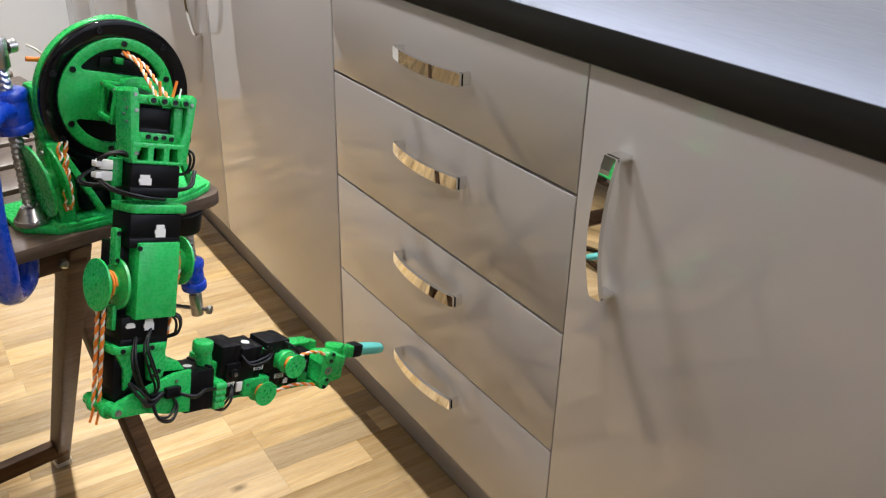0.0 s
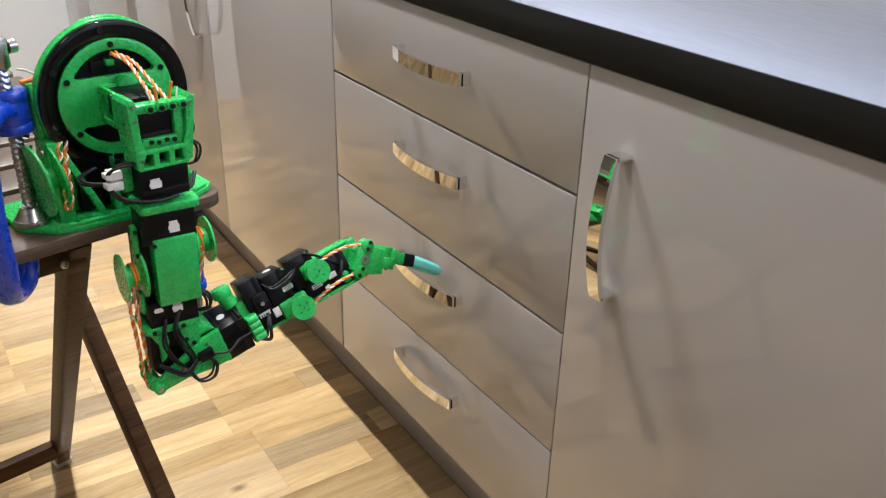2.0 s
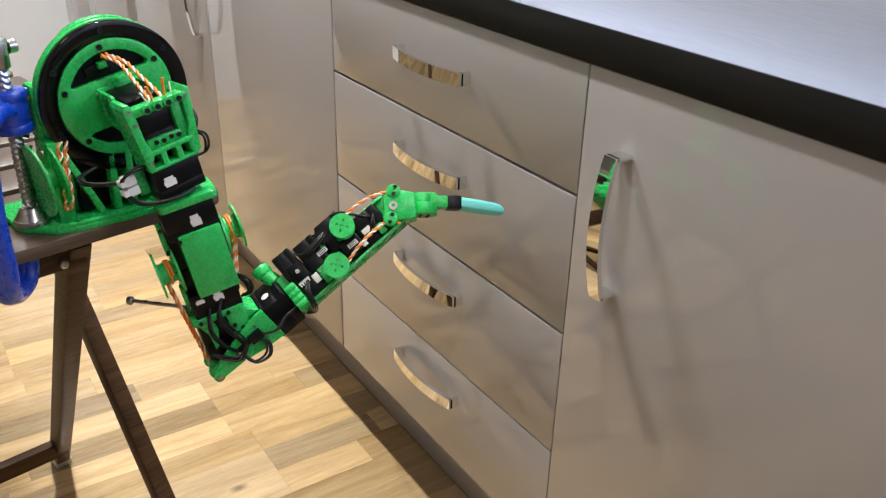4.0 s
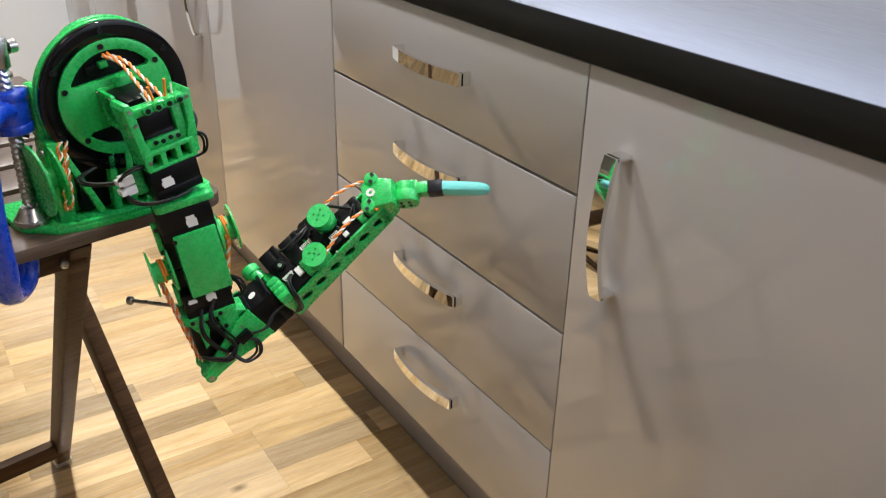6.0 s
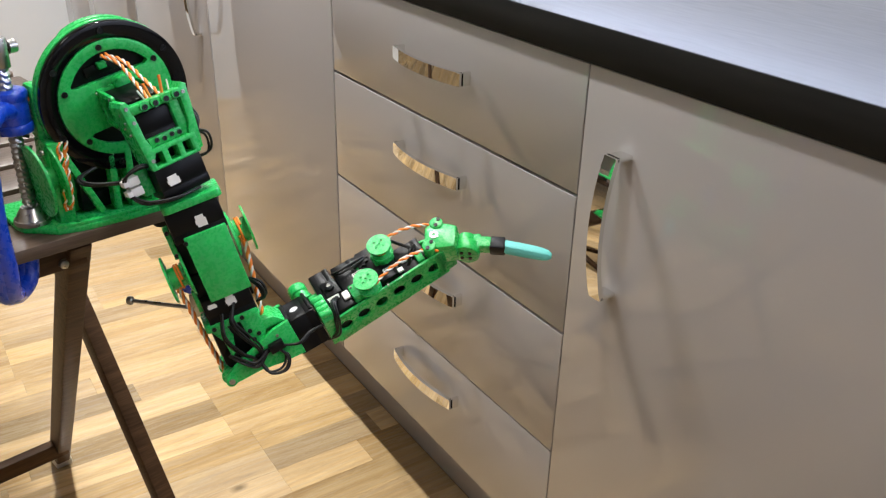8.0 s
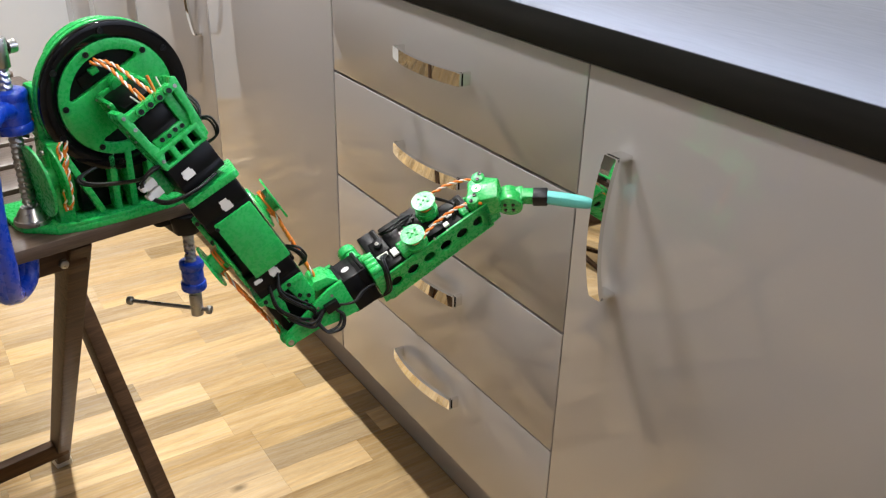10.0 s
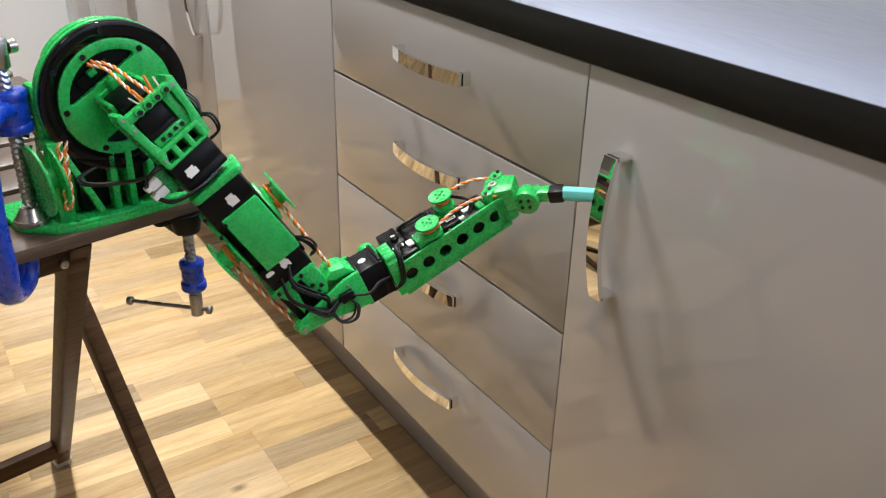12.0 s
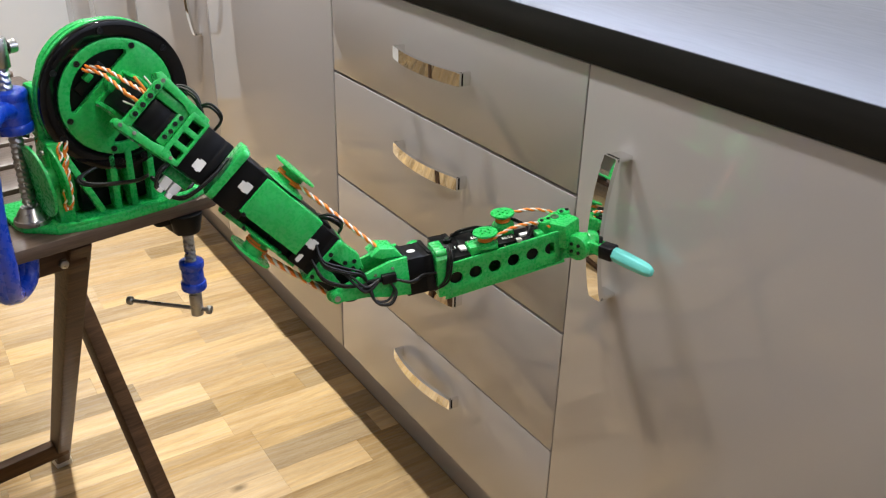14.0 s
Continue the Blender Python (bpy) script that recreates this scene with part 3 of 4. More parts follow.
bm = plate(B(), circle(0.0543, n=64), [segment(0.0440, 0.0205), segment(0.0440, 0.0240, -1)], 0.007, at_x(-0.0055))
part("disc", bm, GREEN, disc, "round green disc with two slots")
part("backing", rod(B(), (-0.0072, 0, 0), (-0.0062, 0, 0), 0.0535, seg=48), BLACK, disc)
screws(disc, [(0.0016, 0.0490 * math.cos(radians(a)), 0.0490 * math.sin(radians(a))) for a in (27, 92, -31, 156, 216, 270)], (1, 0, 0), 0.0028)
bm = B()
frame_xz = Matrix(((1, 0, 0, 0), (0, 0, -1, 0), (0, 1, 0, 0), (0, 0, 0, 1)))
for y in (-0.0140, 0.0225):
    plate(bm, rounded(0.0, 0.034, -0.0200, 0.0140, 0.003, 3), [rounded(0.007, 0.027, -0.0145, 0.0085, 0.002, 3)], 0.0038, Matrix.Translation((0, y, 0)) @ frame_xz)
box(bm, 0.000, 0.006, -0.0160, 0.0215, -0.0205, 0.0142, 0.0015)
rod(bm, (0.000, 0.006, 0.0130), (0.012, 0.006, 0.0130), 0.0085, 0.0080, 24, 0.001)
part("bracket", bm, GREEN, disc, "green servo bracket on the disc")
servo(disc, 0.008, 0.054, -0.0130, 0.0175, -0.013, 0.0125)
bm = box(B(), -0.006, -0.0035, -0.020, 0.014, 0.024, 0.034, 0.001)
part("slot_block", bm, BLACK, disc)
part("terminal", box(B(), -0.004, 0.003, -0.008, 0.000, 0.030, 0.036, 0.001), GREEN, disc)
arc = [radians(56 + 5.5 * k) for k in range(11)]
rise = [0.0700 + 0.0018 * math.sin(math.pi * k / 10) ** 0.5 for k in range(11)]
bm = plate(B(), [(r * math.cos(a), r * math.sin(a)) for r, a in zip(rise, arc)] + [(0.060 * math.cos(a), 0.060 * math.sin(a)) for a in arc[::-1]], [], 0.009, at_x(-0.0210))
part("stop", bm, GREEN, disc, "curved green end stop")
part("orange_cable_end", rod(B(), (-0.020, -0.060, 0.022), (-0.021, -0.0765, 0.020), 0.0022, seg=10), ORANGE, disc, "orange cable end behind the ring")
part("white_cable_end", sweep(B(), smooth_line([(-0.020, -0.060, 0.024), (-0.021, -0.070, 0.030), (-0.022, -0.077, 0.032)], 5), 0.0010, 7), CREAM, disc, angle=70)
screws(disc, [(0.030, -0.0178, 0.0112), (0.030, -0.0178, -0.0170), (0.004, -0.0178, 0.0112)], (0, -1, 0), 0.0013, STEEL)
for k in (0, 1):
    twisted(disc, [(0.001, -0.002 + 0.004 * k, 0.041), (0.022, 0.004 + 0.005 * k, 0.036), (0.050, 0.002 + 0.008 * k, 0.026), (0.078, 0.000 + 0.011 * k, 0.0150)], pitch=0.014)

# shoulder yoke; its origin is the crossing of the first two axes
yoke = link("shoulder_yoke")
bm = B()
plate(bm, [(-0.0290, 0.017), (-0.0268, 0.0208), (-0.0225, 0.0205), (-0.0205, 0.015), (-0.0192, -0.014), (-0.0155, -0.028), (-0.0225, -0.042), (-0.0250, -0.040)], [], 0.029, at_x(-0.0070))
plate(bm, [(0.0240, 0.014), (0.0285, 0.0195), (0.0330, 0.0165), (0.0265, -0.040), (0.0180, -0.042), (0.0170, -0.028), (0.0225, -0.014)], [], 0.029, at_x(-0.0070))
box(bm, 0.010, 0.0225, -0.0225, 0.0300, 0.0075, 0.0155, 0.0018)
for y in (-0.010, 0.000, 0.010, 0.020):
    rod(bm, (0.018, y, 0.0120), (0.0255, y, 0.0120), 0.0042, 0.0040, 20)
part("fork", bm, GREEN, yoke, "green printed fork with two arms")
screws(yoke, [(x, -0.0278, z) for x, z in ((0.012, 0.010), (0.016, 0.003), (0.010, -0.002), (0.016, -0.008))], (0, -1, 0), 0.0012, STEEL)
screws(yoke, [(0.0256, y, 0.0115) for y in (-0.010, 0.000, 0.010, 0.020)], (1, 0, 0), 0.0024)
screws(yoke, [(0.0222, -0.0248, 0.0150), (0.0222, -0.0230, 0.002), (0.0222, -0.021, -0.034), (0.0222, 0.0275, 0.011)], (1, 0, 0), 0.0017, STEEL)
servo(yoke, -0.006, 0.0150, -0.0175, 0.0130, -0.0200, 0.0060)
part("cheek", box(B(), -0.002, 0.0185, 0.0133, 0.0222, -0.0250, 0.0078, 0.0015), GREEN, yoke)
part("ledge", box(B(), 0.0080, 0.0185, -0.0168, 0.0168, -0.0245, -0.0160, 0.0015), GREEN, yoke)
screws(yoke, [(0.0186, y, z) for y, z in ((-0.0095, -0.0195), (-0.0025, -0.0205), (0.0050, -0.0195), (0.0120, -0.0205))], (1, 0, 0), 0.0021)
slots = [rounded(y - 0.0045, y + 0.0045, -0.0400, -0.0290, 0.001, 2) for y in (-0.0150, -0.0005, 0.0140)]
part("slotted_block", plate(B(), rounded(-0.0245, 0.0235, -0.0430, -0.0245, 0.0015, 2), slots, 0.0150, at_x(0.0075)), GREEN, yoke, "green block with three slots")
part("spacer", box(B(), -0.004, 0.0072, -0.0235, 0.0225, -0.0425, -0.0260, 0.001), BLACK, yoke)
servo(yoke, -0.0080, 0.0200, -0.0240, 0.0220, -0.0720, -0.0425)
connector(yoke, 0.0200, -0.0102, -0.0567)
bm = box(B(), -0.002, 0.008, -0.0350, -0.0250, -0.0640, -0.0400, 0.001)
part("circuit_board", bm, GREEN_DARK, yoke, "small green board with a white plug")
bm = B()
for z in (-0.046, -0.0555):
    box(bm, -0.001, 0.011, -0.046, -0.0350, z - 0.004, z + 0.004, 0.0008)
    box(bm, 0.002, 0.0125, -0.050, -0.0455, z - 0.002, z + 0.003, 0.0006)
part("plug", bm, WHITE_PLASTIC, yoke, "white cable plug")
lead(yoke, [(0.004, -0.046, -0.050), (0.014, -0.046, -0.040), (0.018, -0.034, -0.036), (0.016, -0.024, -0.038)], 0.0011, 3)
lead(yoke, [(0.004, -0.048, -0.056), (0.020, -0.040, -0.066), (0.024, -0.015, -0.072), (0.018, 0.010, -0.074)], 0.0013, 2)
lead(yoke, [(-0.002, 0.024, 0.000), (-0.008, 0.036, -0.008), (0.002, 0.037, -0.022), (0.004, 0.028, -0.036), (0.000, 0.023, -0.044)], 0.0012, 3)
lead(yoke, [(0.000, 0.026, -0.026), (0.008, 0.038, -0.034), (0.006, 0.036, -0.050), (0.002, 0.022, -0.052)], 0.0012, 2)
for y, h, lean in ((0.001, 0.012, -0.002), (0.012, 0.014, 0.003)):
    part("orange_cable_end", rod(B(), (0.016, y, 0.0150), (0.017, y + lean, 0.0165 + h), 0.0013, seg=8), ORANGE, yoke, "orange cable end sticking up")
for y, h, lean in ((-0.004, 0.008, -0.003), (0.019, 0.008, 0.002)):
    part("white_cable_end", rod(B(), (0.015, y, 0.0150), (0.014, y + lean, 0.0165 + h), 0.0008, seg=8), CREAM, yoke)

# upper arm; same origin as the yoke, the arm hangs along -z
upper = link("upper_arm")
bm = plate(B(), rounded(-0.016, 0.023, -0.0245, 0.0310, 0.006), [], 0.0075, Matrix.Translation((0, 0, -0.0855)))
part("swivel_plate", bm, GREEN, upper, "green swivel plate")
servo(upper, -0.0100, 0.0210, -0.0245, 0.0255, -0.1160, -0.0860)
connector(upper, 0.0210, 0.0047, -0.1010, 0.0046, 0.0055)
servo(upper, -0.0220, 0.0080, -0.0270, 0.0240, -0.1520, -0.1130)
servo(upper, -0.0220, 0.0080, -0.0270, 0.0240, -0.1940, -0.1530)
bm = B()
box(bm, 0.0050, 0.0245, -0.0165, 0.0235, -0.1790, -0.1110, 0.0012)
part("cover", bm, GREEN, upper, "flat green printed cover")
part("side_bracket", box(B(), 0.000, 0.010, -0.0305, -0.0255, -0.132, -0.100, 0.001), GREEN, upper)
part("side_bracket", box(B(), 0.000, 0.010, -0.0300, -0.0260, -0.190, -0.168, 0.001), GREEN, upper)
screws(upper, [(0.0100, -0.0280, -0.1045), (0.0100, -0.0280, -0.1280), (0.0245, -0.0160, -0.1155)], (1, 0, 0), 0.0021)
pulley(upper, Matrix.Translation((0.006, -0.0255, -0.1490)) @ pose(0, 0, 0, 90, 0, 0), 0.0228, 0.0170, 0.0, 0.0105)
pulley(upper, Matrix.Translation((-0.004, 0.0265, -0.1330)) @ pose(0, 0, 0, -90, 0, 0), 0.0228, 0.0150, 0.0, 0.0120)
servo(upper, -0.0200, 0.0180, -0.0260, 0.0210, -0.2060, -0.1770)
connector(upper, 0.0180, 0.0010, -0.1855, 0.0045, 0.0050)
connector(upper, 0.0180, -0.0170, -0.1850, 0.0040, 0.0022)
bm = B()
plate(bm, rounded(-0.020, 0.020, -0.0320, 0.0210, 0.005), [], 0.007, Matrix.Translation((0, 0, -0.2100)))
plate(bm, [(-0.032, -0.203), (-0.014, -0.205), (-0.010, -0.222), (-0.014, -0.240), (-0.019, -0.244), (-0.020, -0.225), (-0.026, -0.214)], [], 0.005, at_x(0.012))
plate(bm, [(0.000, -0.206), (0.0195, -0.206), (0.0205, -0.230), (0.014, -0.241), (0.004, -0.238)], [], 0.014, at_x(0.004))
plate(bm, [(-0.024, -0.206), (0.014, -0.206), (0.008, -0.256), (-0.010, -0.262)], [], 0.005, at_x(-0.019))
part("elbow_fork", bm, GREEN, upper, "green printed elbow fork")
screws(upper, [(0.0202, -0.024, -0.2070), (0.0202, 0.004, -0.2065), (0.0182, 0.006, -0.224), (0.0182, 0.013, -0.230), (0.0182, 0.007, -0.234)], (1, 0, 0), 0.0022)
bm = box(B(), -0.014, 0.013, -0.0280, 0.0120, -0.2450, -0.2080, 0.003)
rod(bm, (-0.014, -0.010, -0.2460), (0.013, -0.010, -0.2460), 0.0175, seg=28, b=0.001)
part("elbow_servo", bm, BLACK, upper, "rounded black elbow servo")
lead(upper, [(0.019, 0.002, -0.190), (0.027, -0.006, -0.205), (0.028, 0.000, -0.224), (0.026, 0.008, -0.242), (0.024, 0.006, -0.252)], 0.0011, 3)
lead(upper, [(0.006, 0.024, -0.178), (0.016, 0.031, -0.184), (0.014, 0.032, -0.198), (0.004, 0.024, -0.204)], 0.0013, 3)
lead(upper, [(0.018, -0.012, -0.196), (0.028, -0.018, -0.216), (0.027, -0.010, -0.238), (0.025, 0.000, -0.250)], 0.0013, 2)

# elbow link; its origin lies on the elbow's axis
elbow = link("elbow_link")
shape = [(-0.0105, 0.0305), (-0.0065, 0.0345), (0.0000, 0.0335), (0.0040, 0.0255), (0.0085, 0.0120), (0.0120, 0.0000), (0.0160, -0.0130), (0.0205, -0.0290), (0.0215, -0.0460), (-0.0190, -0.0460), (-0.0165, -0.0220), (-0.0115, 0.0000), (-0.0110, 0.0160)]
part("lever_plate", plate(B(), shape, [circle(0.0032, -0.001, -0.001, 14)], 0.0055, at_x(0.0170)), GREEN, elbow, "green lever plate")
part("lever_plate", plate(B(), shape, [], 0.0055, at_x(-0.0235)), GREEN, elbow, "green lever plate")
bm = rod(B(), (-0.0262, -0.0042, 0.0290), (0.0262, -0.0042, 0.0290), 0.0058, seg=18, b=0.001)
for x in (-0.012, 0.010):
    rod(bm, (x - 0.003, -0.0055, 0.0295), (x + 0.003, -0.0055, 0.0295), 0.0078, seg=18, b=0.001)
part("cable_anchor", bm, GREEN, elbow, "green knuckled cable anchor")
part("web", box(B(), -0.0180, 0.0180, -0.0180, -0.0140, -0.044, -0.020, 0.001), GREEN, elbow)
screws(elbow, [(0.0263, -0.0042, 0.0290)], (1, 0, 0), 0.0030, STEEL)
bm = B()
plate(bm, circle(0.0052, -0.001, -0.001, 20), [circle(0.0022, -0.001, -0.001, 14)], 0.0012, at_x(0.0226))
part("washer", bm, STEEL, elbow, "bright steel washer")
servo(elbow, -0.0230, 0.0200, -0.0220, 0.0180, -0.0735, -0.0420)
bm = rod(B(), (0.0000, 0.0177, -0.0560), (0.0000, 0.0184, -0.0560), 0.0044, seg=20)
part("label_dot", bm, WHITE_PLASTIC, elbow, "round white sticker")
bm = box(B(), -0.022, 0.018, 0.0170, 0.0200, -0.0480, -0.0430, 0.001)
box(bm, -0.022, 0.018, 0.0170, 0.0200, -0.0730, -0.0690, 0.001)
part("servo_ribs", bm, BLACK, elbow)
bm = B()
plate(bm, [(0.020, -0.044), (0.030, -0.036), (0.033, -0.022), (0.027, -0.012), (0.022, -0.022)], [], 0.030, at_x(-0.0150))
part("cable_guide", bm, GREEN, elbow, "curved green cable guide")
bm = box(B(), 0.0226, 0.0290, 0.0000, 0.0100, -0.0320, -0.0170, 0.0010)
box(bm, 0.0226, 0.0270, 0.0030, 0.0070, -0.0170, -0.0020, 0.0008)
part("plug", bm, BLACK, elbow, "black cable plug")
screws(elbow, [(0.0226, 0.0135, -0.030), (0.0226, 0.0100, -0.012), (0.0226, -0.0100, -0.030)], (1, 0, 0), 0.0015, STEEL)
lead(elbow, [(0.026, 0.005, -0.014), (0.029, 0.000, 0.000), (0.027, 0.010, 0.010), (0.024, 0.020, 0.018)], 0.0013, 4)
lead(elbow, [(0.026, 0.004, -0.028), (0.030, -0.002, -0.046), (0.025, 0.000, -0.060), (0.022, -0.002, -0.074)], 0.0013, 2)
lead(elbow, [(0.027, 0.001, -0.004), (0.031, -0.014, -0.008), (0.029, -0.019, -0.022), (0.026, -0.010, -0.030), (0.025, 0.000, -0.026)], 0.0013, 3)

# forearm; same origin as the elbow link, its open side faces +x
fore = link("forearm")
bm = plate(B(), [(-0.028, -0.024), (0.014, -0.0245), (0.0200, -0.020), (0.0205, -0.006), (0.0190, 0.004), (0.0060, 0.0060), (0.0060, 0.0200), (-0.028, 0.0200)], [], 0.0130, Matrix.Translation((0, 0, -0.0875)))
for y in (-0.0185, -0.0120, -0.0055, 0.0010):
    rod(bm, (0.0190, y, -0.0870), (0.0190, y, -0.0750), 0.0042, seg=16, b=0.001)
part("collar", bm, GREEN, fore, "green ribbed forearm collar")
holes = [circle(0.0068, -0.0110 + 0.0018 * i, -0.0950 - 0.0212 * i, 20) for i in range(6)]
side = [(0.0060, -0.0820), (0.0160, -0.2080), (0.0120, -0.2170), (-0.0180, -0.2150), (-0.0330, -0.0820)]
part("side_plate", plate(B(), side, holes, 0.0030, at_y(-0.0225)), GREEN, fore, "green side plate with six round holes")
low = [(-0.0100, -0.0820), (-0.0040, -0.2080), (-0.0080, -0.2170), (-0.0200, -0.2150), (-0.0330, -0.0820)]
part("side_plate", plate(B(), low, [], 0.0030, at_y(0.0165)), GREEN, fore)
bm = box(B(), -0.0030, 0.0, -0.0220, 0.0190, -0.067, 0.067, 0.001, Matrix.Translation((-0.0250, 0, -0.1500)) @ pose(0, 0, 0, 0, -5.0, 0))
part("floor_plate", bm, GREEN, fore)
servo(fore, -0.0200, 0.0120, -0.0010, 0.0380, -0.1060, -0.0840)
servo(fore, -0.0200, 0.0110, -0.0190, 0.0010, -0.1260, -0.0880)
servo(fore, -0.0200, 0.0130, -0.0080, 0.0330, -0.1330, -0.1080)
servo(fore, -0.0180, 0.0120, 0.0000, 0.0350, -0.1680, -0.1380)
servo(fore, -0.0180, 0.0100, -0.0190, 0.0160, -0.2020, -0.1700)
servo(fore, -0.0180, 0.0126, -0.0150, 0.0040, -0.1690, -0.1460)


def sticker(y, z, x, half_y=0.0024, half_z=0.0058):
    """A white paper label with two rows of dark print, too small to read."""
    ob = part("sticker", box(B(), x, x + 0.0004, y - half_y, y + half_y, z - half_z, z + half_z), WHITE_PLASTIC, fore, "white paper label with dark print")
    bm = B()
    for dy in (-0.45, 0.45):
        for k in range(5):
            a = z - half_z * (0.78 - 0.32 * k)
            box(bm, x + 0.0004, x + 0.0006, y + dy * half_y - 0.0006, y + dy * half_y + 0.0006, a, a + half_z * 0.22)
    part("print", bm, BLACK, ob, "dark print")


sticker(-0.0045, -0.1590, 0.0127)
sticker(0.0100, -0.1300, 0.0131)
bm = box(B(), 0.0118, 0.0136, -0.0020, 0.0004, -0.1030, -0.0900, 0.0003)
for k in range(5):
    box(bm, 0.0126, 0.0134, -0.0048, -0.0020, -0.1022 + 0.0026 * k, -0.1010 + 0.0026 * k)
part("pin_header", bm, WHITE_PLASTIC, fore, "white pin header")
bm = rod(B(), (0.0, 0.0320, -0.0690), (0.0, 0.0430, -0.0690), 0.0100, seg=24, b=0.002)
rod(bm, (0.0, 0.0200, -0.0730), (0.0, 0.0360, -0.0690), 0.0080, seg=18)
part("knob", bm, GREEN, fore, "round green knob")
bm = rod(B(), (-0.0020, 0.0328, -0.1210), (-0.0020, 0.0336, -0.1210), 0.0042, seg=20)
part("label_dot", bm, WHITE_PLASTIC, fore, "round white sticker")
bm = box(B(), 0.004, 0.0150, 0.0000, 0.0200, -0.1070, -0.0900, 0.0015)
rod(bm, (0.0140, 0.0100, -0.0980), (0.0190, 0.0100, -0.0980), 0.0048, seg=20, b=0.0008)
part("horn", bm, BLACK, fore, "black servo horn")
rim = [((0.0085 + 0.0012 * math.cos(9 * a)) * math.cos(a), (0.0085 + 0.0012 * math.cos(9 * a)) * math.sin(a)) for a in [2 * math.pi * i / 72 for i in range(72)]]
part("horn", plate(B(), [(0.0220 + x, -0.1385 + z) for x, z in rim], [circle(0.0012, 0.0220, -0.1385, 10)], 0.0026, at_x(0.0125)), BLACK, fore, "scalloped black servo horn")
screws(fore, [(0.0190, 0.0100, -0.0980)], (1, 0, 0), 0.0022, STEEL)
bm = B()
box(bm, 0.006, 0.0175, -0.0190, -0.0010, -0.1440, -0.1130, 0.0020)
rod(bm, (0.006, 0.0132, -0.1622), (0.0190, 0.0132, -0.1622), 0.0105, 0.0118, 28, 0.0008)
box(bm, 0.004, 0.0140, 0.0060, 0.0220, -0.1720, -0.1500, 0.0020)
box(bm, 0.006, 0.0130, 0.0100, 0.0300, -0.1360, -0.1300, 0.0020)
box(bm, 0.004, 0.0160, -0.0180, -0.0060, -0.1960, -0.1880, 0.0015)
part("mount_block", bm, GREEN, fore, "green pulley mounting blocks")
pulley(fore, Matrix.Translation((0.0192, 0.0132, -0.1622)) @ pose(0, 0, 0, 0, 90, 0), 0.0128, 0.0125, 0.0, 0.0060, True, 0.0122)
pulley(fore, Matrix.Translation((0.0160, -0.0134, -0.1320)) @ pose(0, 0, 0, 0, 90, 0), 0.0128, 0.0115, 0.0, 0.0060, True, 0.0128)
for x0, x1, y0, y1, z0, z1 in ((0.010, 0.0125, -0.0060, 0.0000, -0.1840, -0.1740), (0.010, 0.0130, -0.0150, -0.0100, -0.1720, -0.1660), (0.012, 0.0145, -0.0120, -0.0020, -0.1120, -0.1050)):
    part("connector", box(B(), x0, x1, y0, y1, z0, z1, 0.0004), WHITE_PLASTIC, fore, "white plug")
screws(fore, [(0.012, -0.0210, z) for z in (-0.150, -0.166, -0.182, -0.198)] + [(0.0175, -0.005, -0.116), (0.0175, -0.0165, -0.141)], (1, 0, 0), 0.0012, STEEL)
lead(fore, [(0.014, -0.004, -0.100), (0.022, -0.014, -0.094), (0.014, -0.0265, -0.090), (-0.008, -0.0280, -0.084), (-0.020, -0.020, -0.072)], 0.0012, 3)
lead(fore, [(0.012, 0.026, -0.108), (0.019, 0.018, -0.116), (0.018, 0.020, -0.136), (0.013, 0.024, -0.146)], 0.0012, 3)
lead(fore, [(0.008, 0.034, -0.160), (0.018, 0.026, -0.172), (0.016, 0.012, -0.184), (0.010, 0.004, -0.192)], 0.0012, 2)
lead(fore, [(0.008, -0.012, -0.178), (0.016, -0.004, -0.188), (0.012, 0.006, -0.196)], 0.0011, 2)
bm = B()
plate(bm, [(-0.0200, 0.0), (0.0160, 0.0), (0.0160, 0.020), (-0.0160, 0.022)], [], 0.0030, Matrix.Translation((0, -0.0225, -0.2050)) @ Matrix(((1, 0, 0, 0), (0, 0, 1, 0), (0, -1, 0, 0), (0, 0, 0, 1))))
box(bm, -0.0200, -0.0080, -0.0200, 0.0170, -0.2260, -0.2040, 0.002)
part("wrist_cradle", bm, GREEN, fore)

# wrist block; its origin lies on the upright wrist axis
wrist = link("wrist_block")
bm = B()
plate(bm, [(-0.0230, 0.0080), (-0.0180, 0.0125), (-0.0090, 0.0110), (0.0030, 0.0125), (0.0110, 0.0080), (0.0120, 0.0010), (0.0100, -0.0130), (0.0080, -0.0210), (-0.0180, -0.0225), (-0.0200, -0.0130)], [], 0.0270, Matrix.Translation((-0.0040, 0, 0)) @ TO_YZ, b=0.0025)
for y, z in ((-0.0195, 0.0040), (0.0098, 0.0010)):
    rod(bm, (0.0100, y, z), (0.0245, y, z), 0.0072, seg=24, b=0.0012)
part("block", bm, GREEN, wrist, "rounded green wrist block with two lugs")
screws(wrist, [(0.0246, -0.0232, 0.0045), (0.0246, -0.0155, 0.0020), (0.0246, 0.0138, -0.0010), (0.0246, 0.0062, 0.0005)], (1, 0, 0), 0.0021)
bm = plate(B(), circle(0.0046, -0.0056, 0.0010, 20), [circle(0.0020, -0.0056, 0.0010, 14)], 0.0012, at_x(0.0230))
part("washer", bm, STEEL, wrist, "bright steel washer")
bm = rod(B(), (-0.0040, -0.0070, -0.0280), (-0.0040, 0.0120, -0.0280), 0.0100, seg=32, b=0.001)
part("knuckle", bm, GREEN, wrist, "round green knuckle")
